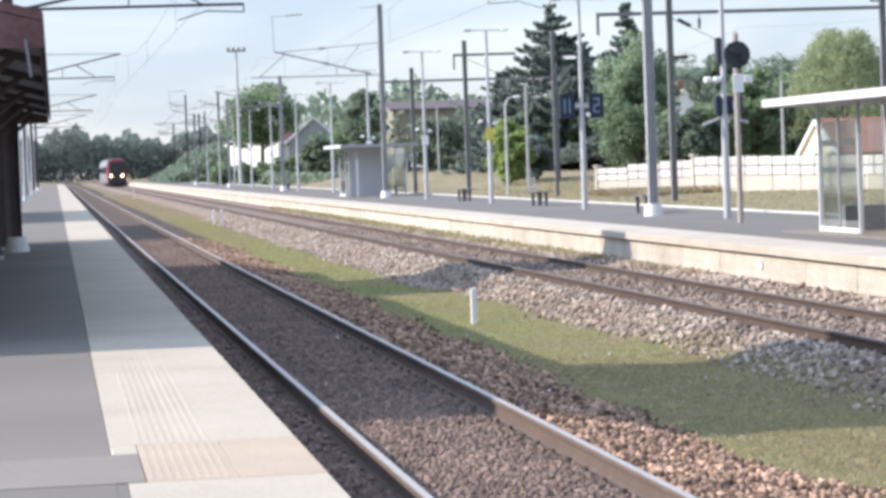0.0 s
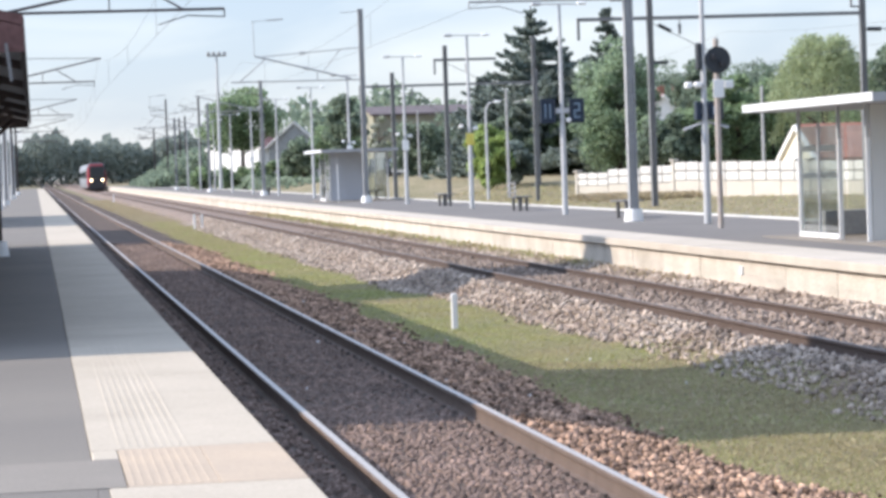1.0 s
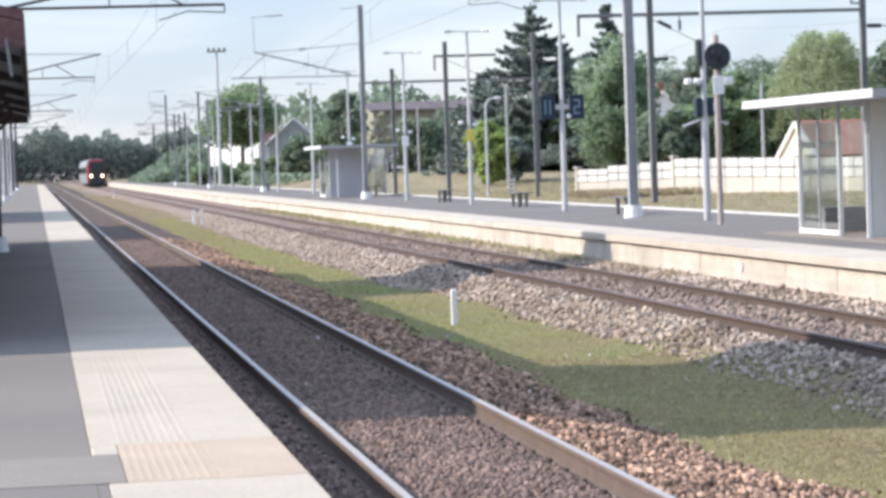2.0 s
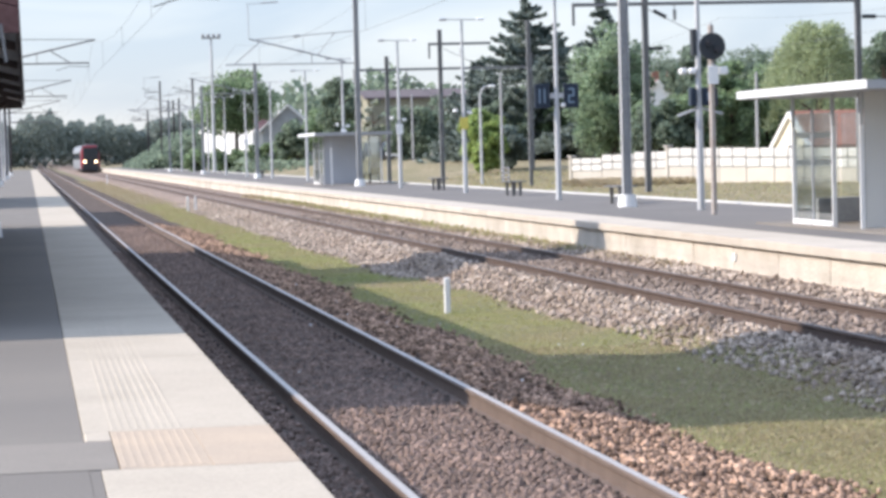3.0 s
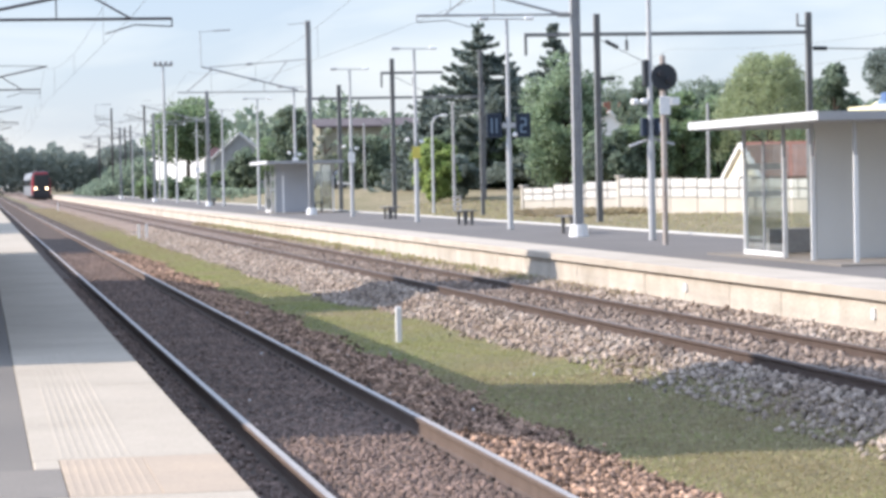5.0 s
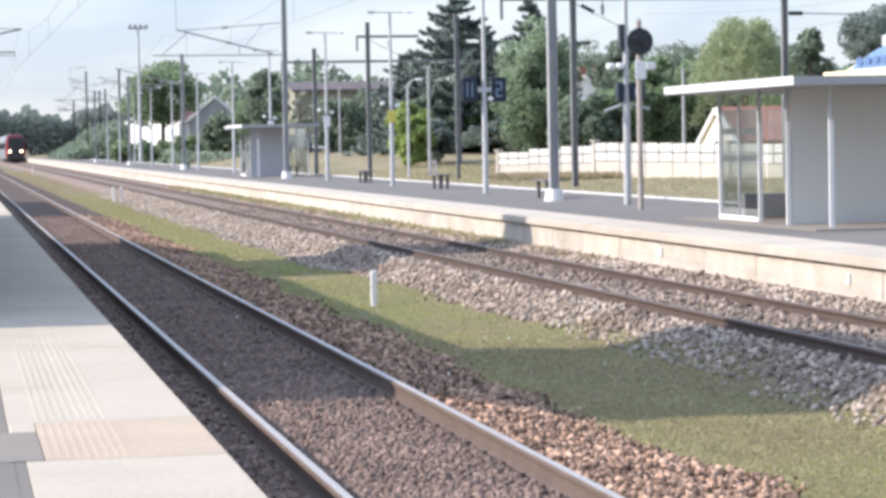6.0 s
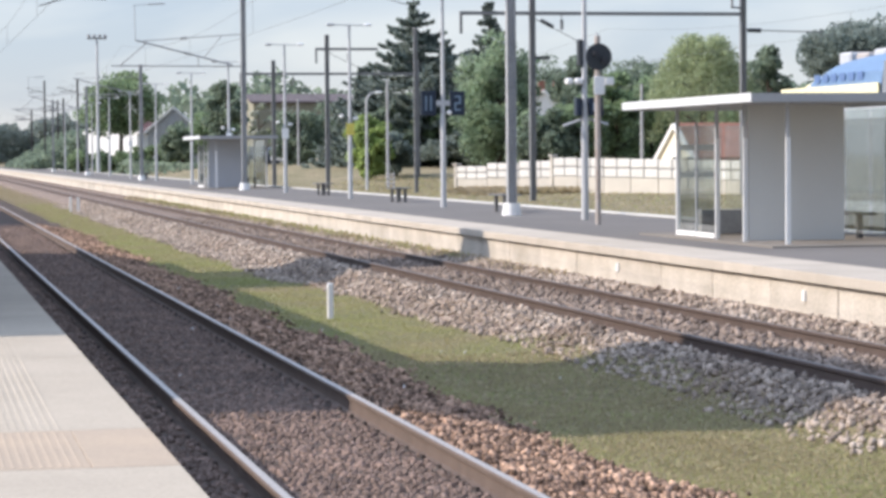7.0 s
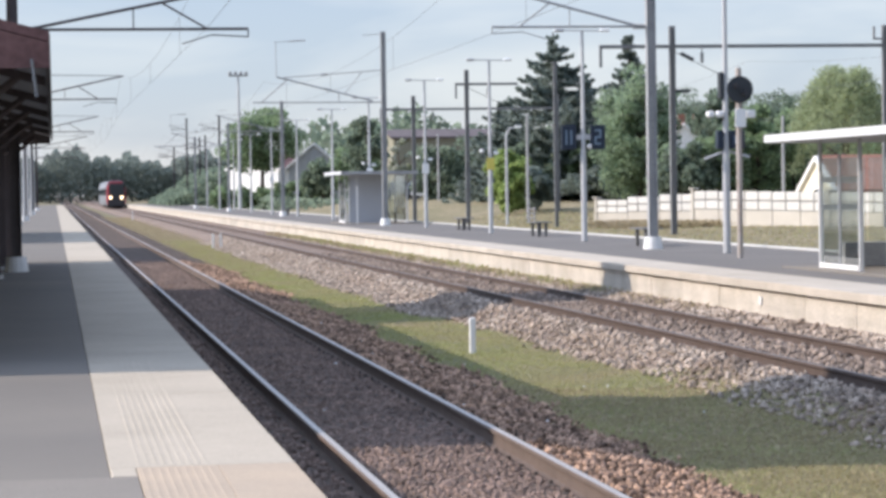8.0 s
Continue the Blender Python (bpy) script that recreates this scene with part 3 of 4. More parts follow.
        part("side_insulator", tubed(((right + 0.2, 0, z - 0.79), (right + 0.75, 0, z - 0.8), 0.085)), "disc", p)
        part("stay_insulator", tubed(((0.35, 0, z - 0.42), (0.85, 0, z - 0.68), 0.075)), "disc", p)
        part("bracket", boxed(0.1, 0.7, -0.05, 0.05, z - 1.95, z - 1.83), "disc", p)
    part("stay_wire", tubed(((0, 0, z - 0.3), (3.2, 0, z - 1.9), 0.015)), "wire", p)
    return p


portal(23.95, 32.6, 97, 2.9, 7.55, "grey steel portal with a level beam over the yard tracks")
portal(22.8, 22.8, 140, 0.65, 7.95, "grey steel half-portal over the yard tracks")
portal(21.2, 29.9, 150, 2.0, 6.9, "grey steel portal with a level beam over the yard tracks")


def wires(axis, sup, label):
    """Contact and carrying wire with droppers, sagging between the supports."""
    c = bpy.data.curves.new("overhead_wire", "CURVE")
    c.dimensions, c.bevel_depth, c.bevel_resolution = "3D", 0.0048, 1
    zig = [0.2 if i % 2 else -0.2 for i in range(len(sup))]
    contact = [(axis + z, y, 5.5) for y, z in zip(sup, zig)]
    carry = []
    for (xa, ya, _), (xb, yb, _) in zip(contact, contact[1:]):
        for k in range(10):
            f = k / 10
            carry.append((xa + (xb - xa) * f, ya + (yb - ya) * f, 6.95 - 4 * 0.85 * f * (1 - f)))
            if k % 3 == 2:
                s = c.splines.new("POLY")
                s.points.add(1)
                s.points[0].co = (*carry[-1], 1)
                s.points[1].co = (carry[-1][0], carry[-1][1], 5.5, 1)
    carry.append((contact[-1][0], contact[-1][1], 6.95))
    for pts in (contact, carry):
        s = c.splines.new("POLY")
        s.points.add(len(pts) - 1)
        for p, co in zip(s.points, pts):
            p.co = (*co, 1)
    c.materials.append(M["wire"])
    return tagged(new("overhead_wire", c), label, "overhead wire", "overhead wires", "structure")


wires(2.99, [-2, 52, 106, 160, 214, 268, 322], "thin overhead wires hung above the near track")
wires(9.41, [9.9, 61.1, 112.3, 163.5, 214.7, 265.9, 317], "thin overhead wires hung above the far track")
wires(26.8, [43, 97, 150, 204, 258], "thin overhead wires hung above the yard tracks")


# ---- platform furniture ----
def street_lamp(x, y, label, height=6.0, sign=""):
    o = thing("street_lamp", x, y, 0.55, label, "lamp post", "platform lamps")
    part("pole", tubed(((0, 0, 0), (0, 0, 2.6), 0.085, 0.075), ((0, 0, 2.6), (0, 0, height), 0.065, 0.045), sides=12), "galv", o)
    part("crossarm", tubed(((-0.68, 0, height + 0.02), (0.62, 0, height), 0.022)), "galv", o)
    for s in (-1, 1):
        bm = bmesh.new()
        box(bm, s * 0.66 - 0.14, s * 0.66 + 0.14, -0.07, 0.07, height - 0.03, height + 0.07, bevel=0.03)
        part("lamp_head", bm, "lamp_white" if s > 0 else "galv", o, "white lamp head" if s > 0 else "")
    if sign == "display":
        for s, chars in ((-1, "1"), (1, "2")):
            bm = bmesh.new()
            box(bm, s * 0.42 - 0.22, s * 0.42 + 0.22, -0.05, 0.05, 2.62, 3.32, bevel=0.015)
            d = part("track_sign", bm, "blue_sign", o, "dark blue track sign with pale print")
            bm = bmesh.new()
            if s > 0:
                for zz in (2.78, 2.97, 3.16):
                    box(bm, s * 0.42 - 0.09, s * 0.42 + 0.09, -0.058, -0.052, zz - 0.02, zz + 0.02)
                box(bm, s * 0.42 + 0.05, s * 0.42 + 0.09, -0.058, -0.052, 2.99, 3.14)
                box(bm, s * 0.42 - 0.09, s * 0.42 - 0.05, -0.058, -0.052, 2.80, 2.95)
            else:
                box(bm, s * 0.42 - 0.10, s * 0.42 - 0.06, -0.058, -0.052, 2.76, 3.18)
                box(bm, s * 0.42 + 0.04, s * 0.42 + 0.08, -0.058, -0.052, 2.76, 3.18)
            part("print", bm, "sign_text", d)
        part("bracket", boxed(-0.22, 0.22, -0.03, 0.03, 2.9, 3.05), "galv", o)
        bm = bmesh.new()
        bmesh.ops.create_icosphere(bm, subdivisions=2, radius=0.075, matrix=Matrix.Translation((0.16, -0.1, 2.7)))
        part("loudspeaker", bm, "white", o, "small white round loudspeaker")
    if sign in ("speaker", "yellow"):
        part("loudspeaker", boxed(-0.36, -0.22, -0.08, 0.08, 2.8, 2.92, bevel=0.03), "white", o)
        part("loudspeaker", boxed(0.12, 0.3, -0.08, 0.08, 2.72, 2.84, bevel=0.03), "white", o)
        part("plate", boxed(-0.14, 0.14, -0.11, -0.09, 2.2, 2.62, bevel=0.005), "yellow" if sign == "yellow" else "white", o, "yellow plate" if sign == "yellow" else "white plate")
    return o


street_lamp(14.95, 71.2, "grey steel lamp post carrying two dark blue track signs", sign="display")
street_lamp(14.98, 87.1, "grey steel lamp post with a yellow plate and loudspeakers", sign="yellow")
street_lamp(14.98, 102.7, "grey steel lamp post with a white plate and loudspeakers", sign="speaker")
for y in (121.5, 137.9, 158.3, 177.1, 196, 215, 234, 253):
    street_lamp(15.0, y, "plain grey steel lamp post on the island platform", sign="speaker" if y in (121.5, 177.1) else "")
for y in (92, 118, 134, 150, 172, 196, 224):
    street_lamp(-1.75, y, "grey steel lamp post on the near platform", height=5.0)


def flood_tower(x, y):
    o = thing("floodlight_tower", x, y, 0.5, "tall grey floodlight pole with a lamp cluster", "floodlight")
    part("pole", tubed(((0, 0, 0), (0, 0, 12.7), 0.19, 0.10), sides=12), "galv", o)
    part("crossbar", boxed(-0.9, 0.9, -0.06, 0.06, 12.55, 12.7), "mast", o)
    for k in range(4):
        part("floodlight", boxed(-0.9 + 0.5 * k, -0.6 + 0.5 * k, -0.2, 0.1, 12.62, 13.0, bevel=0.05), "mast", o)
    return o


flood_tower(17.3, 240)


def bench(x, y, label, high=False):
    o = thing("bench", x, y, 0.55, label, "bench", "platform benches", turn=90)
    for i in range(5):
        part("seat_slat", boxed(-0.75, 0.75, -0.29 + 0.118 * i, -0.185 + 0.118 * i, 0.43, 0.465, bevel=0.006), "seat_grey", o)
    for i in range(3 if high else 0):
        part("back_slat", boxed(-0.75, 0.75, 0.25, 0.275, 0.56 + 0.14 * i, 0.62 + 0.14 * i, bevel=0.006), "seat_grey", o)
    for s in (-0.5, 0.5):
        for q in (-0.12, 0.12):
            part("leg", boxed(s - 0.05, s + 0.05, q - 0.045, q + 0.045, 0, 0.43, bevel=0.01), "seat_grey", o)
    for s in (-0.5, 0.5) if high else ():
        part("back_bracket", boxed(s - 0.02, s + 0.02, 0.22, 0.26, 0.4, 0.93), "galv", o)
    return o


bench(15.2, 64.6, "grey metal slatted bench on dark legs beside a mast")
bench(15.3, 79.9, "grey metal bench with a slatted back", high=True)
bench(15.3, 95.0, "grey metal slatted bench on dark legs")
bench(15.3, 170.0, "grey metal slatted bench on dark legs")


def signal(x, y):
    o = thing("railway_signal", x, y, 0.55, "railway signal with a round black target on a steel post", "railway signal")
    part("post", tubed(((0, 0, 0), (0, 0, 4.0), 0.062), sides=12), "stained", o, "rust-stained grey steel post")
    bm = tubed(((0, -0.12, 3.55), (0, -0.08, 3.55), 0.285), sides=28)
    part("target", bm, "disc", o, "round black target")
    bm = bmesh.new()
    for px, pz in ((-0.08, 3.62), (0.09, 3.48)):
        tube(bm, (px, -0.24, pz), (px, -0.12, pz), 0.06, sides=12)
    part("lens_hood", bm, "train_dark", o)
    part("hanger", tubed(((0, 0, 3.85), (0, 0, 4.05), 0.02)), "galv", o)
    part("plate", boxed(-0.11, 0.13, -0.11, -0.09, 2.75, 3.14, bevel=0.01), "white", o, "white identification plate")
    part("box", boxed(0.14, 0.34, -0.1, 0.1, 2.95, 3.12, bevel=0.02), "white", o)
    return o


signal(14.32, 52.2)


def information_post(x, y):
    o = thing("information_post", x, y, 0.55, "tall grey pole with dark blue screen and loudspeakers", "information post")
    part("pole", tubed(((0, 0, 0), (0, 0, 2.6), 0.085, 0.08), ((0, 0, 2.6), (0, 0, 6.4), 0.065, 0.05), sides=12), "galv", o)
    s = part("screen", boxed(0.07, 0.42, -0.12, 0.12, 2.36, 2.78, bevel=0.02), "blue_sign", o, "dark blue screen with pale print")
    part("print", boxed(0.17, 0.34, -0.128, -0.123, 2.47, 2.66, bevel=0.002), "sign_text", s)
    part("screen", boxed(-0.22, -0.08, -0.12, 0.12, 2.36, 2.78, bevel=0.02), "blue_sign", o, "narrow dark blue box")
    part("bracket", boxed(-0.1, 0.1, -0.03, 0.03, 2.5, 2.62), "galv", o)
    part("canopy_wing", tubed(((-0.5, 0, 2.14), (0.02, 0, 2.32), 0.03), ((0.02, 0, 2.32), (0.55, 0, 2.17), 0.03)), "galv", o)
    for k in (-0.36, -0.14):
        part("loudspeaker", boxed(k - 0.08, k + 0.08, -0.1, 0.1, 3.08, 3.22, bevel=0.03), "white", o)
    part("upper_box", boxed(-0.16, -0.05, -0.1, 0.1, 3.5, 4.1, bevel=0.02), "disc", o)
    return o


information_post(15.08, 56.1)


def notice_lamp(x, y):
    o = thing("street_lamp", x, y, 0.55, "grey steel lamp post with a large yellow notice", "lamp post", "platform lamps")
    part("pole", tubed(((0, 0, 0), (0, 0, 2.6), 0.075, 0.07), ((0, 0, 2.6), (0, 0, 6.0), 0.06, 0.045), sides=12), "galv", o)
    part("notice", boxed(-0.12, 0.3, -0.1, -0.075, 1.42, 2.05, bevel=0.006), "yellow", o, "yellow notice plate")
    part("loudspeaker", tubed(((-0.14, -0.06, 3.05), (-0.14, 0.06, 3.05), 0.07), ((-0.14, 0, 3.05), (0, 0, 3.05), 0.02), sides=12), "white", o, "small white loudspeaker")
    part("crossarm", tubed(((-0.68, 0, 6.02), (0.62, 0, 6.0), 0.022)), "galv", o)
    for s in (-1, 1):
        part("lamp_head", boxed(s * 0.66 - 0.14, s * 0.66 + 0.14, -0.07, 0.07, 5.97, 6.07, bevel=0.03), "lamp_white", o)
    return o


def ticket_validator(x, y):
    o = thing("ticket_validator", x, y, 0.55, "yellow ticket validator on a grey foot", "ticket validator")
    part("foot", boxed(-0.05, 0.05, -0.05, 0.05, 0, 0.3, bevel=0.01), "seat_grey", o)
    part("case", prism([(-0.1, 0.28), (0.1, 0.28), (0.1, 0.84), (0.06, 0.9), (-0.06, 0.9), (-0.1, 0.84)], -0.1, 0.1), "yellow", o)
    part("slot", boxed(-0.06, 0.06, -0.106, -0.102, 0.62, 0.7), "dark", o, "dark ticket slot")
    return o


def litter_bin(x, y):
    o = thing("litter_bin", x, y, 0.55, "dark grey litter bin beside a lamp post", "litter bin")
    part("drum", tubed(((0, 0, 0.02), (0, 0, 0.44), 0.15, 0.17), sides=16), "dark", o)
    part("rim", tubed(((0, 0, 0.44), (0, 0, 0.48), 0.18), sides=16), "seat_grey", o)
    return o


notice_lamp(15.0, 35.8)
ticket_validator(14.98, 36.1)
litter_bin(15.1, 35.35)


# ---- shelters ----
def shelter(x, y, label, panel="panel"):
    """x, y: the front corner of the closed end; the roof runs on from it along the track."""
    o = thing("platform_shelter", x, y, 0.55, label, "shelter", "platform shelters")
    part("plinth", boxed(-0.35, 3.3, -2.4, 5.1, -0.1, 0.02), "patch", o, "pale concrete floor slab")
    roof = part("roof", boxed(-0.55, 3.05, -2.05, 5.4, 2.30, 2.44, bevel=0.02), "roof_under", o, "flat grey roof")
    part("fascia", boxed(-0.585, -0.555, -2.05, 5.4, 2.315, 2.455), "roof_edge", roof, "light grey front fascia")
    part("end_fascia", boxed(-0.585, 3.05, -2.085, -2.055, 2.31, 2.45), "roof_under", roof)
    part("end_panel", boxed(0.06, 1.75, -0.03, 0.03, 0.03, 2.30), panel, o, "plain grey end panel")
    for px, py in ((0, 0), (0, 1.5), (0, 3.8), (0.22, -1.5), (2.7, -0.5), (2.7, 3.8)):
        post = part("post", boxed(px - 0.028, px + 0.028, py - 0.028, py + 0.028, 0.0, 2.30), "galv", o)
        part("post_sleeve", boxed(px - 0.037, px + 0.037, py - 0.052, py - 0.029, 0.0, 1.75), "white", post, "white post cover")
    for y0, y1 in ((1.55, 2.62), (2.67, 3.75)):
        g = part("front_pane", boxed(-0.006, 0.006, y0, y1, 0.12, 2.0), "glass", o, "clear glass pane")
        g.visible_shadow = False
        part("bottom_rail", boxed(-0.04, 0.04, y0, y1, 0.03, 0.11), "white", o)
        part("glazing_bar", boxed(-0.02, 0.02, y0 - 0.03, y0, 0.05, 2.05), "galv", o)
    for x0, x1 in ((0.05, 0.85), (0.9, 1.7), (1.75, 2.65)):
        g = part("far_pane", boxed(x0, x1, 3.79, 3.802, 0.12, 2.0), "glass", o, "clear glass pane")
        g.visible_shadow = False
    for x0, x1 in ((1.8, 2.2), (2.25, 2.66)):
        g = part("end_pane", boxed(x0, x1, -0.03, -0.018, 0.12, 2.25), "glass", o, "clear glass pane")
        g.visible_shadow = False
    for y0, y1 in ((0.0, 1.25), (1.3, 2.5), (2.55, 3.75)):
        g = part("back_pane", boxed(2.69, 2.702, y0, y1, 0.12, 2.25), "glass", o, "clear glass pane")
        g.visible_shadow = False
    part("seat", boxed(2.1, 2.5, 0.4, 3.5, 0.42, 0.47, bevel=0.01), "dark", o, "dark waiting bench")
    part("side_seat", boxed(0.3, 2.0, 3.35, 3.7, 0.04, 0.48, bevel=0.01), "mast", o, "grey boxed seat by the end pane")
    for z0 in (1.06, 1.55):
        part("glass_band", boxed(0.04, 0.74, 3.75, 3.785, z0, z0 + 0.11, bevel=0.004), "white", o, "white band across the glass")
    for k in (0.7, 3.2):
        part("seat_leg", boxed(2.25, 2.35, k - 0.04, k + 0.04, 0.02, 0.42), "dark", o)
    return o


shelter(13.68, 40.6, "glazed waiting shelter with grey end panel and flat roof")
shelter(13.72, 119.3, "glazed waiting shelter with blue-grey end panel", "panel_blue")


# ---- marker posts ----
def marker_post(x, y, z, h, label):
    o = thing("marker_post", x, y, z, label, "marker post", "marker posts")
    bm = boxed(-0.045, 0.045, -0.04, 0.04, -0.1, h, bevel=0.012)
    part("stake", bm, "white", o)
    return o


marker_post(6.29, 38.4, -0.42, 0.53, "short white marker post standing in the grass")
marker_post(7.4, 246, -0.3, 0.75, "short white marker post beside the far track")
marker_post(9.0 - 1.9, 116, -0.35, 0.6, "grey-white marker post beside the far track")
marker_post(9.35 - 1.9, 116, -0.35, 0.6, "grey-white marker post beside the far track")


# ---- fence ----
def fence(x0, y0, x1, y1):
    """White blocks in two courses on beige plates; the first three bays step up to the long level run."""
    o = thing("concrete_fence", x0, y0, 0, "white concrete block fence on beige plates", "fence")
    length = math.hypot(x1 - x0, y1 - y0)
    o.matrix_world = pose(x0, y0, 0, 0, 0, math.degrees(math.atan2(y1 - y0, x1 - x0)))
    bays = [(0.0, 2.6, 1.50, 0.32), (2.6, 2.6, 1.645, 0.36), (5.2, 2.6, 1.745, 0.40)]
    n = round((length - 7.8) / 1.9)
    step = (length - 7.8) / n
    bays += [(7.8 + step * i, step, 1.885 - 0.0125 * step * i, 0.43) for i in range(n)]
    for i, (at, wide, top, course) in enumerate(bays):
        count = 3 if i < 3 else 2
        block = mesh_of(boxed(0.035, wide / count - 0.035, -0.07, 0.07, 0.03, course - 0.03, bevel=0.02), "block", "fence_white")
        for k in range(count):
            for r in range(2):
                b = new("block", block)
                b.parent, b.location = o, (at + k * wide / count, 0.004 * math.sin(5 * i + 3 * k), top - course * (2 - r))
        part("joint_panel", boxed(at + 0.01, at + wide - 0.01, -0.045, 0.045, top - 2 * course, top - 0.02), "fence_joint", o, "grey recessed joints between the blocks")
        part("plate", boxed(at + 0.02, at + wide - 0.02, -0.055, 0.055, 0.0, top - 2 * course - 0.004, bevel=0.01), "fence_base", o)
        if i in (0, 3, 8, 13):
            p = part("post", boxed(at - 0.1, at + 0.1, -0.12, 0.12, 0.0, top + 0.03, bevel=0.015), "fence_base", o)
            part("cap", boxed(at - 0.19, at + 0.19, -0.19, 0.19, top + 0.034, top + 0.12, bevel=0.04), "fence_base", p)
    return o


fence(25.7, 119.3, 37.2, 90.6)
grass(9000, 25.2, 29.2, 109, 118, "dry_blade", "tall dry weeds along the foot of the fence", 1.0, 9.0)


# ---- houses ----
def house(x, y, z, w, d, eave, ridge, label, wall="render_cream", roof="red_tile", turn=0, chimney=0, windows=((0.3, 0.5), (0.7, 0.5))):
    """Gable towards -y before turning."""
    o = thing("house", x, y, z, label, "house", "houses", turn=turn)
    body = prism([(-w / 2, -0.5), (w / 2, -0.5), (w / 2, eave), (0, ridge), (-w / 2, eave)], 0, d)
    part("wall", body, wall, o)
    k = (ridge - eave) / (w / 2)
    bm = bmesh.new()
    for s in (-1, 1):
        pts = [(s * (w / 2 + 0.4), eave - 0.4 * k), (0, ridge), (0, ridge + 0.18), (s * (w / 2 + 0.4), eave - 0.4 * k + 0.16)]
        a = [bm.verts.new((px, -0.08, pz)) for px, pz in pts]
        b = [bm.verts.new((px, d + 0.35, pz)) for px, pz in pts]
        for i in range(4):
            bm.faces.new((a[i], a[(i + 1) % 4], b[(i + 1) % 4], b[i]))
        bm.faces.new(a), bm.faces.new(b)
    r = part("roof", bm, roof, o, "pitched tiled roof")
    bm = bmesh.new()
    for s in (-1, 1):
        tube(bm, (s * (w / 2 + 0.4), -0.1, eave - 0.4 * k + 0.05), (0, -0.1, ridge + 0.05), 0.16, sides=4)
    part("barge_board", bm, "render_white", r)
    for c in range(chimney):
        part("chimney", boxed(-0.35 + c * 1.6, 0.35 + c * 1.6, d * 0.35, d * 0.35 + 0.6, eave, ridge + 1.1), roof, r)
    for fx, fz in windows:
        cx, cz = (fx - 0.5) * w, fz * eave
        win = part("window", boxed(cx - 0.55, cx + 0.55, -0.05, 0.02, cz - 0.65, cz + 0.65), "white", o)
        part("pane", boxed(cx - 0.45, cx + 0.45, -0.07, -0.052, cz - 0.55, cz + 0.55), "glass_dark", win)
    return o


house(39.94, 130, 0.4, 6.0, 8, 1.45, 3.05, "low cream house with a pale gable and red roof", turn=-90, windows=((0.5, 0.6),))
house(65.9, 262, 1.5, 3.4, 6, 5.2, 7.2, "white-gabled house with a red roof and two chimneys", wall="render_white", turn=-8, chimney=2, windows=((0.5, 0.75),))
house(40.3, 235, 1.0, 8.0, 9.5, 5.9, 6.6, "long grey-brown house with a dark low roof", wall="render_grey", roof="timber", turn=90, windows=((0.2, 0.5), (0.5, 0.5), (0.8, 0.5)))
house(22.2, 287, 1.2, 8.0, 5, 3.6, 5.4, "small white house half hidden by a tree", wall="render_white", roof="brown_tile", turn=-50, windows=())
house(27.4, 270, 1.0, 5.4, 7, 3.8, 6.2, "grey-roofed house behind the trees", wall="mast", roof="slate", turn=-8, windows=((0.5, 0.5),))


def parked_car(x, y, z, label, paint, turn):
    o = thing("parked_car", x, y, z, label, "car", turn=turn)
    part("body", prism([(-2.1, 0.3), (2.1, 0.3), (2.1, 0.75), (1.2, 0.9), (-1.9, 0.95), (-2.1, 0.8)], -0.85, 0.85), paint, o)
    part("cabin", prism([(-1.7, 0.94), (0.95, 0.9), (0.3, 1.42), (-1.2, 1.45)], -0.75, 0.75), "glass_dark", o, "dark glazed cabin")
    part("car_roof", boxed(-1.2, 0.3, -0.7, 0.7, 1.43, 1.48, bevel=0.02), paint, o)
    for px in (-1.35, 1.35):
        for s in (-1, 1):
            part("wheel", tubed(((px, s * 0.7, 0.31), (px, s * 0.88, 0.31), 0.31), sides=14), "dark", o)
    return o


parked_car(29.4, 203, 1.38, "white car parked in the raised yard", "white", 78)
parked_car(28.2, 209, 1.36, "dark car parked in the raised yard", "blue_sign", 84)
parked_car(31.0, 212, 1.38, "dark car parked in the raised yard", "dark", 20)
ramp = prism([(0, 0), (2.9, 0), (2.9, 1.35), (2.4, 1.45), (0, 2.35)], 0, 0.25)
ramp_wall = thing("ramp_wall", 30.1, 190, 0.0, "pale sloping concrete wall beside a ramp", "wall")
part("wall", ramp, "fence_base", ramp_wall)
part("coping", prism([(-0.05, 2.35), (2.4, 1.45), (2.9, 1.35), (2.9, 1.45), (2.4, 1.56), (-0.05, 2.47)], -0.05, 0.3), "fence_white", ramp_wall, "white coping")


# ---- trees ----
def cards(name, centres, size, material, parent):
    k = len(centres)
    a = rng.normal(size=(k, 3))
    a /= np.linalg.norm(a, axis=1)[:, None]
    b = np.cross(a, rng.normal(size=(k, 3)))
    b /= np.linalg.norm(b, axis=1)[:, None]
    s = size * rng.uniform(0.5, 1.3, (k, 1))
    a, b = a * s, b * s * 0.6
    v = np.stack([centres - a, centres + b, centres + a, centres - b], 1).reshape(-1, 3)
    me = from_arrays(name, v, np.arange(4 * k).reshape(-1, 4), material)
    ob = new(name, me)
    ob.parent = parent
    return ob


def trunk_mesh(h, r, limbs):
    bm = bmesh.new()
    tube(bm, (0, 0, -0.2), (0.05, 0, h * 0.5), r, r * 0.65)
    tube(bm, (0.05, 0, h * 0.5), (0, 0.05, h), r * 0.65, r * 0.15)
    for i in range(limbs):
        a, z = 2.4 * i, h * (0.35 + 0.5 * i / max(1, limbs))
        q = h * 0.22
        tube(bm, (0.03, 0, z), (q * math.cos(a), q * math.sin(a), z + q * 0.7), r * 0.4, r * 0.1, sides=6)
    return bm


def conifer(x, y, z, h, r, label, material="leaf_con", tiers=22, dense=1.0):
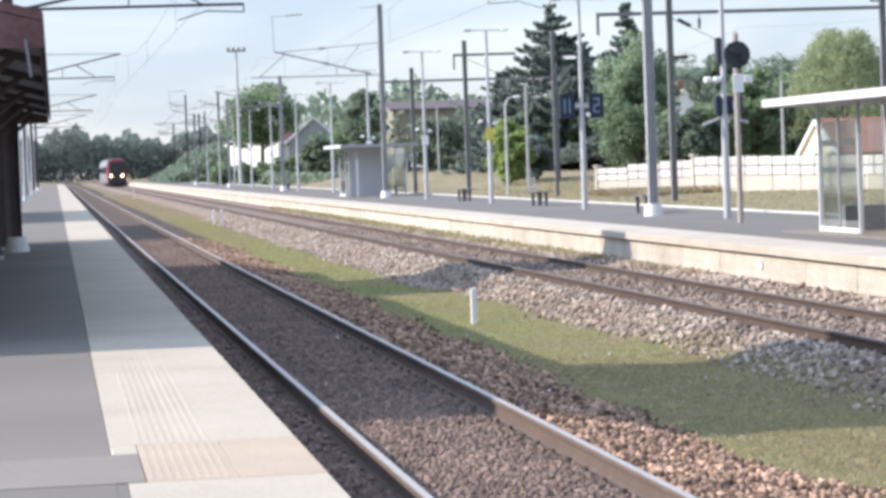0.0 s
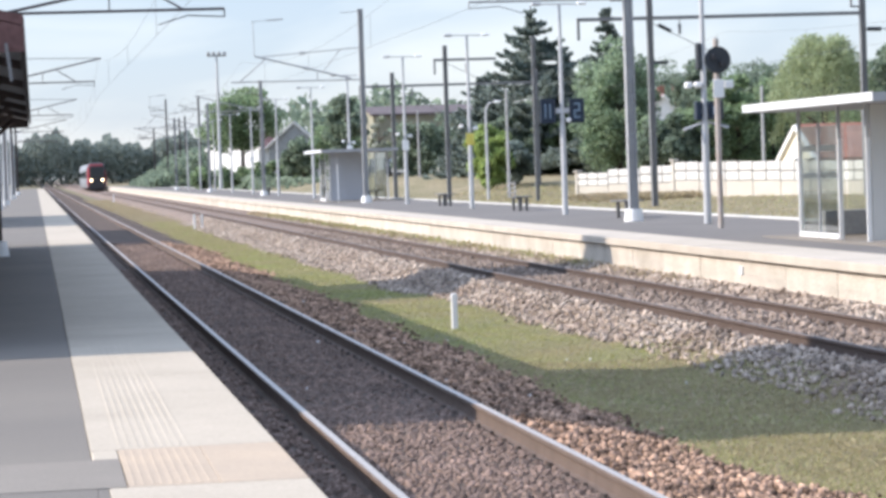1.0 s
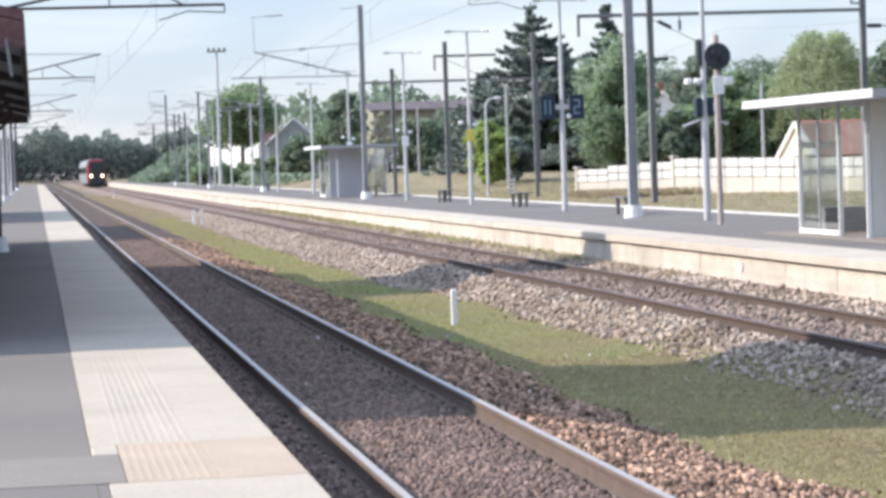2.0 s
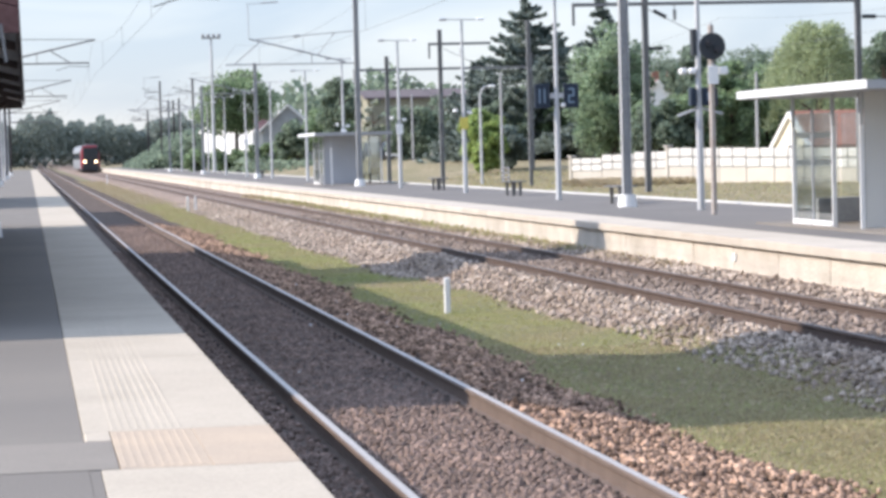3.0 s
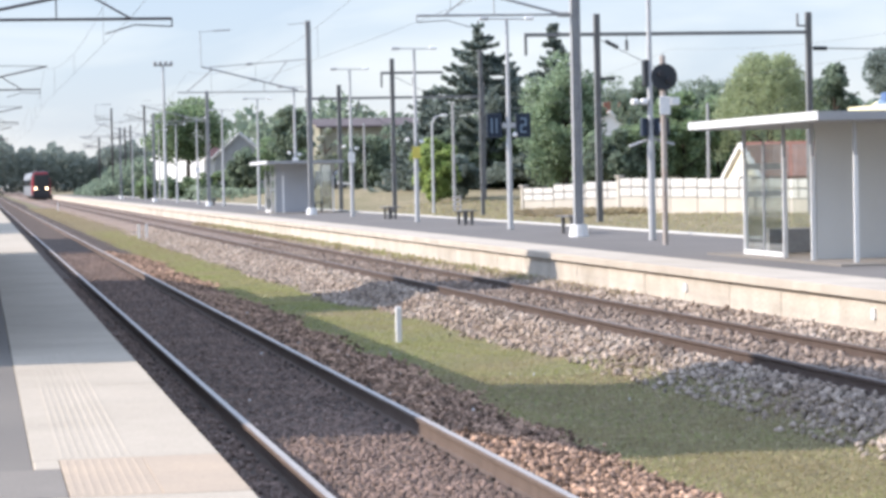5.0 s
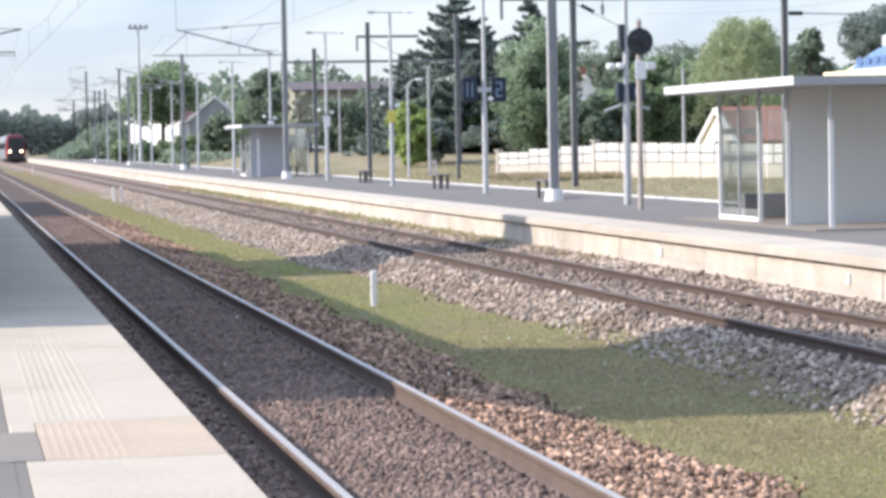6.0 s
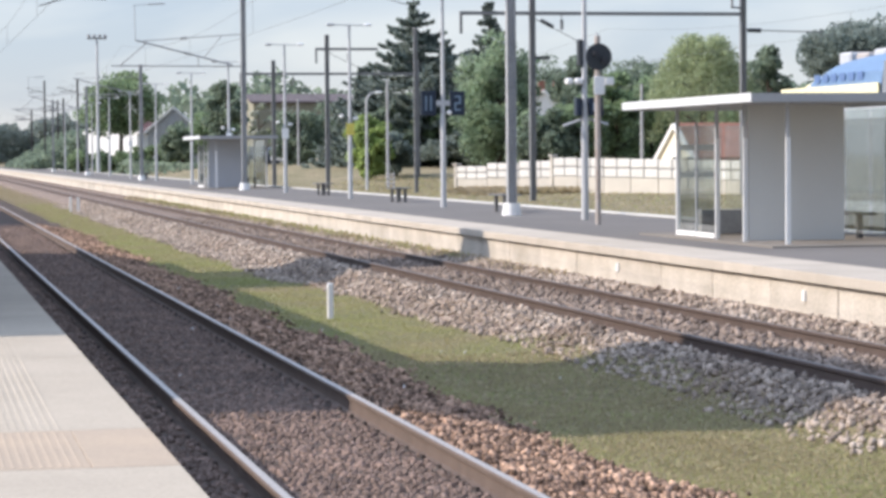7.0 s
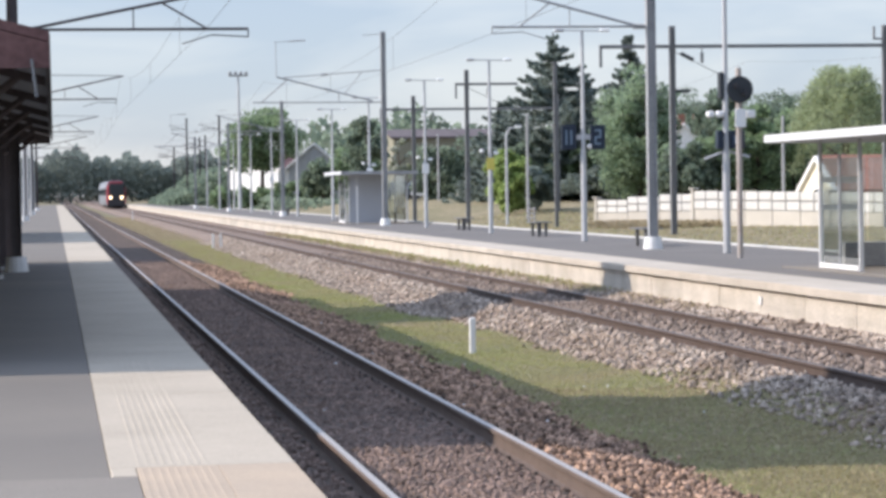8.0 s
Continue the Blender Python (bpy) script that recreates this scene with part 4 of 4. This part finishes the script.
    o = thing("conifer_tree", x, y, z, label, "tree", "trees")
    part("trunk", trunk_mesh(h, 0.016 * h + 0.08, 0), "bark", o)
    pts = []
    for i in range(tiers):
        f = (i + 0.3) / tiers
        zz = h * (0.10 + 0.88 * f)
        rad = r * (1 - f) ** 0.72 * rng.uniform(0.7, 1.2) + 0.12
        nb = int(12 - 5 * f)
        for b in range(nb):
            a = rng.uniform(0, 6.28)
            ln = rad * rng.uniform(0.55, 1.2)
            zb = zz + rng.normal(0, 0.22)
            m = int((40 + 95 * ln) * dense)
            u = rng.uniform(0.05, 1, m) ** 0.7
            wdt = 0.26 * ln * (1.1 - u)
            droop = -0.30 * ln * u + 0.34 * ln * u ** 2.5
            cx = u * ln * math.cos(a) + rng.normal(0, 1, m) * wdt * math.sin(a) * 0.6
            cy = u * ln * math.sin(a) - rng.normal(0, 1, m) * wdt * math.cos(a) * 0.6
            pts.append(np.stack([cx, cy, zb + droop + rng.normal(0, 0.06, m) * (1.2 - 0.5 * f)], -1))
    cards("crown", np.concatenate(pts), 0.15, material, o)
    return o


def broadleaf(x, y, z, h, r, label, material="leaf", clumps=38, leaves=150, low=0.3, leaf=0.2, flat=1.0):
    o = thing("tree", x, y, z, label, "tree", "trees")
    part("trunk", trunk_mesh(h * 0.8, 0.02 * h + 0.06, 6), "bark", o)
    pts = []
    mid, half = h * (low + 1) / 2, h * (1 - low) / 2
    for i in range(clumps):
        d = rng.normal(size=3)
        d /= np.linalg.norm(d)
        q = rng.uniform(0.45, 0.92)
        c = np.array([d[0] * r * q, d[1] * r * q, mid + d[2] * half * q * flat])
        cr = r * rng.uniform(0.2, 0.36)
        p = rng.normal(size=(leaves, 3))
        p /= np.linalg.norm(p, axis=1)[:, None]
        pts.append(c + p * cr * rng.uniform(0.55, 1.05, (leaves, 1)) * np.array([1, 1, 0.8]))
    cards("crown", np.concatenate(pts), leaf, material, o)
    return o


def willow(x, y, z, h, r, label):
    o = thing("willow_tree", x, y, z, label, "tree", "trees")
    part("trunk", trunk_mesh(h * 0.8, 0.3, 6), "bark", o)
    pts = []
    for i in range(420):
        a, q = rng.uniform(0, 6.28), rng.uniform(0.1, 1) ** 0.6
        top = h * (1 - 0.42 * q ** 2) + rng.normal(0, 0.2)
        ln = rng.uniform(0.8, 2.6) * (0.5 + q)
        m = 60
        u = rng.uniform(0, 1, m)
        pts.append(np.stack([r * q * math.cos(a) + rng.normal(0, 0.16, m), r * q * math.sin(a) + rng.normal(0, 0.16, m), top - ln * u], -1))
    cards("crown", np.concatenate(pts), 0.085, "leaf_pale", o)
    return o


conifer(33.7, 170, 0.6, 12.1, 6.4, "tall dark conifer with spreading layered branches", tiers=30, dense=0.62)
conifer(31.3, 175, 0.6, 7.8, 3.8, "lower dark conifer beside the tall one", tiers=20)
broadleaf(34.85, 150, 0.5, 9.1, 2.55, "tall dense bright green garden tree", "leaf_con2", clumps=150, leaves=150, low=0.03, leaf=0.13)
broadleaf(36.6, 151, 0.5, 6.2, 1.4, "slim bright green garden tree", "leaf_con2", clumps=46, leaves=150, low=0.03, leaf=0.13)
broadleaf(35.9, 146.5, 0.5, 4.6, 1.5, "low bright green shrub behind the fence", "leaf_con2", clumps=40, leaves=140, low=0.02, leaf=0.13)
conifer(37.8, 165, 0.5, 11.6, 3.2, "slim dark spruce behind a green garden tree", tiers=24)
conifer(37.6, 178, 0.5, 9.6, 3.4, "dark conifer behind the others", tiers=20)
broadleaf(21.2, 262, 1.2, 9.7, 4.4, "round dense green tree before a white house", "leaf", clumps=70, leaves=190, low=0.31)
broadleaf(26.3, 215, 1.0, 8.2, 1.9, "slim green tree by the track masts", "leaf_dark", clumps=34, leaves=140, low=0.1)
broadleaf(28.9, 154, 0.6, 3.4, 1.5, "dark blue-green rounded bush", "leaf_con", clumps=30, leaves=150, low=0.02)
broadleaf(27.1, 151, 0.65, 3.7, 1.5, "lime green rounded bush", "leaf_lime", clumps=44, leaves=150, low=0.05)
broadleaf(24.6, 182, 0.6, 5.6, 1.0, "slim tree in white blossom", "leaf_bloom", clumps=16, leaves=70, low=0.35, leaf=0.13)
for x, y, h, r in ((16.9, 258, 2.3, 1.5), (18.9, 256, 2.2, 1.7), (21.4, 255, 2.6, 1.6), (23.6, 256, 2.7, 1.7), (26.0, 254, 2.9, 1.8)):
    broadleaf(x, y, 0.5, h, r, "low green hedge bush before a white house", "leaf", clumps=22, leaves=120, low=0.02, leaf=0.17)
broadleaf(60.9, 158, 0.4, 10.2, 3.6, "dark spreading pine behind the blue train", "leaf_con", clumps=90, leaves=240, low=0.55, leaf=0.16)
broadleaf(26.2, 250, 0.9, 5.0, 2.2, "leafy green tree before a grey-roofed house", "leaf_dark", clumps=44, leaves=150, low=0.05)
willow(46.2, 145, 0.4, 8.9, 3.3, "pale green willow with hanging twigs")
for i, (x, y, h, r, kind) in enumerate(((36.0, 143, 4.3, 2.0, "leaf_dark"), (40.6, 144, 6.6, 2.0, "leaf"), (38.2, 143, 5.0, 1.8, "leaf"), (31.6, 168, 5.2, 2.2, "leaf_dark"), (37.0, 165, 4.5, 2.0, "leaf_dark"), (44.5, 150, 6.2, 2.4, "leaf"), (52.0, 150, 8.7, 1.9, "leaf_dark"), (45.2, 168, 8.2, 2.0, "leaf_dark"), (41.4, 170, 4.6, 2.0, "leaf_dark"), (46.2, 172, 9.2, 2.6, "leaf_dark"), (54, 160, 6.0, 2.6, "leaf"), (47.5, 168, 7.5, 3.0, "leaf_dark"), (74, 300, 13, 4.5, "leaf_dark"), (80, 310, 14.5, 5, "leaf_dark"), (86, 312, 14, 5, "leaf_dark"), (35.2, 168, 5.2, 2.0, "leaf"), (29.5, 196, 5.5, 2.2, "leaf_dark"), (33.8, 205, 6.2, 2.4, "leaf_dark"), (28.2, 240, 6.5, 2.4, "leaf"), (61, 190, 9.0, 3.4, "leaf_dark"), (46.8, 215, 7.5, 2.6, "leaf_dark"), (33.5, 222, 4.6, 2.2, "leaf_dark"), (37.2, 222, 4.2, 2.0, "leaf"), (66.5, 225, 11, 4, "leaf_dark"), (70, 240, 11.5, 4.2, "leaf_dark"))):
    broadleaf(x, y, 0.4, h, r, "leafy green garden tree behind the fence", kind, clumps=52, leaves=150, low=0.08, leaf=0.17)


def far_wood(name, x0, x1, y0, y1, base, top, count, label, material="leaf_dark", leaf=1.1, slope=0.0):
    x, y = rng.uniform(x0, x1, count), rng.uniform(y0, y1, count)
    crest = top * (0.78 + 0.09 * np.sin(x * 0.13 + 1) + 0.07 * np.sin(x * 0.37) + 0.06 * np.sin(x * 0.9 + 2) + 0.04 * np.sin(x * 2.3))
    crest = crest * (1 - slope * np.clip((x1 - x) / (x1 - x0), 0, 1))
    z = base + crest * rng.uniform(0, 1, count) ** 0.6
    ob = cards(name, np.stack([x, y, z], -1), leaf, material, None)
    return tagged(ob, label, "woodland", "", "stuff")


far_wood("far_woods", -60, 60, 690, 730, 0, 15.5, 70000, "distant belt of dark trees, haze put into their colour", "leaf_far", leaf=0.55)
far_wood("far_woods", 40, 190, 380, 420, 0, 15, 16000, "distant belt of green trees behind the houses", leaf=0.9)
far_wood("embankment_scrub", 14.5, 25, 330, 400, 0.2, 8.6, 14000, "green scrub rising along the railway embankment", "leaf_dark", leaf=0.38, slope=0.85)
far_wood("far_hedge", 20, 34, 226, 300, 0.2, 1.7, 3500, "low hedge along the yard", "leaf_dark", leaf=0.3)


# ---- trains ----
def red_train(axis, y):
    o = thing("red_train", axis, y, 0, "red and silver regional train with lit headlights", "train")
    prof = [(-1.4, 0.5), (1.4, 0.5), (1.48, 1.2), (1.48, 3.3), (1.2, 4.1), (0.7, 4.3), (-0.7, 4.3), (-1.2, 4.1), (-1.48, 3.3), (-1.48, 1.2)]
    for k in range(3):
        body = part("coach", prism(prof, 3.2 + 22 * k, 24.6 + 22 * k), "train_grey", o, "silver passenger coach")
        for w in range(7):
            part("window", boxed(-1.51, -1.485, 5.0 + 22 * k + 2.7 * w, 6.8 + 22 * k + 2.7 * w, 2.0, 3.0), "glass_dark", body)
    nose = [(-1.4, 0.6), (1.4, 0.6), (1.45, 1.3), (1.35, 3.3), (0.95, 4.1), (-0.95, 4.1), (-1.35, 3.3), (-1.45, 1.3)]
    part("cab", prism(nose, 0.3, 3.2), "train_red", o, "red driving cab")
    part("cab_roof", prism([(-0.95, 4.1), (0.95, 4.1), (0.75, 4.35), (-0.75, 4.35)], 0.5, 3.2), "train_grey", o, "grey cab roof")
    part("front_mask", boxed(-1.12, 1.3, 0.22, 0.31, 1.2, 3.85, bevel=0.04), "train_dark", o, "black front mask")
    part("windscreen", boxed(-0.85, 1.1, 0.17, 0.215, 2.2, 3.6, bevel=0.02), "glass_dark", o)
    part("skirt", boxed(-1.3, 1.3, 0.1, 0.6, 0.25, 1.2, bevel=0.08), "train_dark", o, "black front skirt")
    for s in (-0.85, 0.85):
        bm = tubed(((s, 0.0, 1.65), (s, 0.3, 1.65), 0.18), sides=14)
        part("headlight", bm, "headlight", o, "glowing warm headlight")
    for k in (4, 20, 26, 42):
        part("bogie", boxed(-1.1, 1.1, k, k + 3, 0.0, 0.6), "train_dark", o)
    return o


red_train(9.4125, 395)


def blue_train(axis, y):
    """Its rounded end points away along the yard track."""
    o = thing("blue_train", axis, y, 0, "blue and silver regional train with cream stripe", "train")
    prof = [(-1.4, 0.4), (1.4, 0.4), (1.45, 1.1), (1.45, 3.2), (-1.45, 3.2), (-1.45, 1.1)]
    body = part("body", prism(prof, -22, -0.4), "train_grey", o, "silver train side")
    bm = bmesh.new()
    rows = []
    for i in range(13):
        f = i / 12
        yy, top, half = -0.2 - 6.6 * f, 3.32 + 0.93 * math.sin(f * math.pi / 2) ** 0.36, 1.05 + 0.4 * min(1, f * 2.5)
        rows.append([bm.verts.new(p) for p in ((-half - 0.02, yy, 3.2), (-half * 0.95, yy, 3.2 + (top - 3.2) * 0.6), (-half * 0.6, yy, top), (half * 0.6, yy, top), (half * 0.95, yy, 3.2 + (top - 3.2) * 0.6), (half + 0.02, yy, 3.2))])
    for a, b in zip(rows, rows[1:]):
        for i in range(5):
            bm.faces.new((a[i], a[i + 1], b[i + 1], b[i]))
    bm.faces.new(rows[0]), bm.faces.new(rows[-1])
    for f in bm.faces:
        f.material_index = 1 if f.calc_center_median().y > -1.7 else 0
    bmesh.ops.recalc_face_normals(bm, faces=bm.faces)
    tagged(part("roof_hood", bm, "train_blue", o, "blue rounded roof hood with cream tip")).data.materials.append(M["train_cream"])
    part("stripe", boxed(-1.50, -1.455, -6.8, -0.5, 3.08, 3.56), "train_cream", o, "cream stripe")
    for k in range(4):
        part("roof_gear", boxed(-0.7, 0.5, -6.3 + 1.1 * k, -5.6 + 1.1 * k, 4.06, 4.33 + 0.05 * (k % 2), bevel=0.05), "galv" if k % 2 else "stained", o)
    part("upper_deck", prism([(-1.46, 3.2), (1.46, 3.2), (1.4, 4.02), (0.9, 4.26), (-0.9, 4.26), (-1.4, 4.02)], -22, -6.9), "train_grey", o)
    part("upper_window", boxed(-1.50, -1.44, -21, -7.4, 3.3, 3.94), "glass_dark", o, "dark upper window band")
    for k in range(9):
        yy = -7.2 - 1.55 * k
        part("window", boxed(-1.475, -1.455, yy - 0.95, yy, 1.82, 2.66, bevel=0.006), "glass_dark", body)
    part("pale_band", boxed(-1.47, -1.452, -22, -0.6, 0.72, 0.96), "train_pale", body, "pale lower band")
    part("pale_band", boxed(-1.47, -1.452, -22, -0.6, 2.78, 3.06), "train_pale", body, "pale upper band")
    part("side_door", boxed(-1.482, -1.456, -11.0, -9.7, 0.8, 2.75, bevel=0.006), "yellow", body, "yellow passenger door")
    for k in range(6):
        yy = -2.6 - 0.55 * k
        part("marking", boxed(-1.425, -1.405, yy - 0.34, yy, 3.66, 3.84), "blue_mark", o, "darker blue painted marking")
    part("pantograph", tubed(((-0.5, -6.5, 4.2), (-0.3, -4.6, 4.5), 0.04), ((-0.3, -4.6, 4.5), (-0.2, -3.6, 4.12), 0.04)), "mast", o)
    for k in (-4, -20):
        part("bogie", boxed(-1.1, 1.1, k, k + 3, 0.0, 0.5), "train_dark", o)
    return o


blue_train(22.2, 59.2)


# ---- canopy and unseen shade-casting station blocks beside the near platform ----
def canopy(y0, y1):
    o = thing("platform_canopy", 0, y0, 0.55, "dark timber platform canopy with brown-red tiled roof", "canopy")
    ln = y1 - y0
    part("roof", prism([(-5.0, 4.34), (-0.02, 3.02), (-0.02, 2.93), (-5.0, 4.25)], 0, ln), "brown_tile", o, "brown-red tiled roof slope")
    part("lining", prism([(-5.0, 4.23), (-0.06, 2.92), (-0.06, 2.88), (-5.0, 4.19)], 0.06, ln - 0.02), "grey_lining", o, "grey boarded underside")
    part("downpipe", tubed(((-0.185, -0.03, 2.77), (-0.145, -0.03, 2.42), 0.015)), "mast_dark", o, "thin grey downpipe")
    part("eave_board", boxed(-0.05, -0.015, 0.03, ln, 2.80, 3.0), "timber", o)
    part("gable_board", prism([(-5.0, 4.24), (-0.02, 2.92), (-0.02, 2.69), (-5.0, 2.69)], 0.0, 0.05), "brown_tile", o, "brown-red gable end boarding")
    part("end_board", prism([(-5.0, 4.24), (-0.07, 2.92), (-0.07, 2.72), (-5.0, 2.72)], ln - 0.06, ln - 0.02), "timber", o)
    k = 0
    while k <= 6:
        yy = 0.12 + (ln - 0.24) * k / 6
        post = part("post", boxed(-1.16, -1.0, yy - 0.08, yy + 0.08, 0, 3.22), "timber", o)
        part("post_foot", boxed(-1.2, -0.96, yy - 0.12, yy + 0.12, 0, 0.07), "whitewash", post, "pale stone post foot")
        part("brace", tubed(((-1.08, yy, 2.35), (-0.35, yy, 2.92), 0.045)), "timber", o)
        part("rafter", prism([(-4.9, 4.18), (-0.08, 2.90), (-0.08, 2.78), (-4.9, 4.06)], yy - 0.05, yy + 0.05), "timber", o)
        k += 1
    return o


canopy(23.55, 59.6)


def station(y0, y1, wall_h, ridge, label, x0=-14.0, x1=-5.02, inset=0.05, front=None):
    o = thing("station_building", (x0 + x1) / 2, y0, 0.55, label, "station building")
    w, d = x1 - x0, y1 - y0
    near = d * (inset if front is None else front)
    part("wall", prism([(-w / 2, -0.5), (w / 2, -0.5), (w / 2, wall_h), (-w / 2, wall_h)], 0, d), "render_cream", o)
    bm = bmesh.new()
    low = [bm.verts.new(p) for p in ((-w / 2, 0, wall_h), (w / 2, 0, wall_h), (w / 2, d, wall_h), (-w / 2, d, wall_h))]
    cap = [bm.verts.new(p) for p in ((-w * 0.1, near, ridge), (w * 0.1, near, ridge), (w * 0.1, d * (1 - inset), ridge), (-w * 0.1, d * (1 - inset), ridge))]
    for i in range(4):
        bm.faces.new((low[i], low[(i + 1) % 4], cap[(i + 1) % 4], cap[i]))
    bm.faces.new(cap), bm.faces.new(low[::-1])
    part("roof", bm, "brown_tile", o)
    return o


# out of view: ends and ridges set by the shadows across platform and tracks
station(31.4, 49.3, 5.4, 7.6, "plain cream station wing, unseen, added beside the canopy")
station(23.65, 31.2, 7.6, 11.5, "tall cream station block, unseen, added to cast shade", inset=0.2, front=0.09)
station(49.5, 56.3, 7.6, 13.2, "tall cream station block, unseen, added to cast shade", inset=0.35)
station(56.5, 59.2, 5.4, 7.4, "plain cream station wing, unseen, added beside the canopy")
# unseen block added only for the shadow band further along the platform
station(84, 108, 4.6, 6.0, "plain cream block, unseen, added to cast the farther shade", x0=-12, x1=-4.2)

# ---- slabs, blocks and ribs ----
def slabs(owner, x0, x1, y0, step, count, top, thick, material, name="coping_slab"):
    me = mesh_of(boxed(x0, x1, 0.002, step - 0.002, top - thick, top, bevel=0.003), name, material)
    for i in range(count):
        s = new(name, me)
        s.parent, s.location = owner, (0, y0 + i * step, 0.0015 * math.sin(i * 5.1))


slabs(near_platform, 0.275, 1.314, 14.25, 1.75, 60, 0.55, 0.13, "coping")
slabs(near_platform, 0.33, 1.314, -38.25, 1.75, 29, 0.55, 0.13, "coping")
part("coping_end", boxed(0.275, 0.425, 13.8, 14.244, 0.42, 0.55, bevel=0.01), "coping", near_platform)
part("tactile_slab", boxed(0.425, 0.879, 12.51, 14.244, 0.42, 0.55, bevel=0.003), "beige", near_platform, "beige ribbed tactile slab")
part("coping_slab", boxed(0.881, 1.314, 12.51, 14.244, 0.42, 0.55, bevel=0.003), "beige", near_platform)
part("far_coping", boxed(0.275, 1.314, 119.3, 420, 0.42, 0.55), "coping", near_platform)
rib = mesh_of(boxed(-0.010, 0.010, 0, 9.0, 0.546, 0.5516, bevel=0.0014), "rib", "coping")
rib_beige = mesh_of(boxed(-0.010, 0.010, 0, 1.64, 0.546, 0.5516, bevel=0.0014), "rib", "beige")
for i in range(9):
    r = new("tactile_rib", rib)
    r.parent, r.location = near_platform, (0.445 + 0.047 * i, 14.30, 0)
    r = new("tactile_rib", rib_beige)
    r.parent, r.location = near_platform, (0.455 + 0.047 * i, 12.56, 0)
slabs(far_platform, 11.06, 12.28, 20, 1.25, 140, 0.55, 0.13, "coping_worn")
part("far_coping", boxed(11.06, 12.28, 195, 420, 0.42, 0.55), "coping_worn", far_platform)
slabs(far_platform, 17.28, 17.62, 20, 2.5, 80, 0.575, 0.16, "fence_white", "back_coping")
part("far_back_coping", boxed(17.28, 17.62, 220, 420, 0.42, 0.575), "fence_white", far_platform)
wall_block = mesh_of(boxed(11.14, 11.22, 0.01, 2.49, -0.35, 0.418, bevel=0.012), "wall_panel", "wall_conc")
for i in range(60):
    b = new("wall_panel", wall_block)
    b.parent, b.location = far_platform, (0.004 * math.sin(i * 3.7), 22 + 2.5 * i, 0)
part("far_wall", boxed(11.14, 11.22, 172, 420, -0.35, 0.418), "wall_conc", far_platform)
for y in (39.35, 30.65):
    s = thing("edge_sign", 11.12, y, 0.17, "small white plate fixed to the platform wall", "sign", "platform wall plates")
    part("plate", boxed(-0.015, 0.015, -0.05, 0.05, 0, 0.13), "white", s)
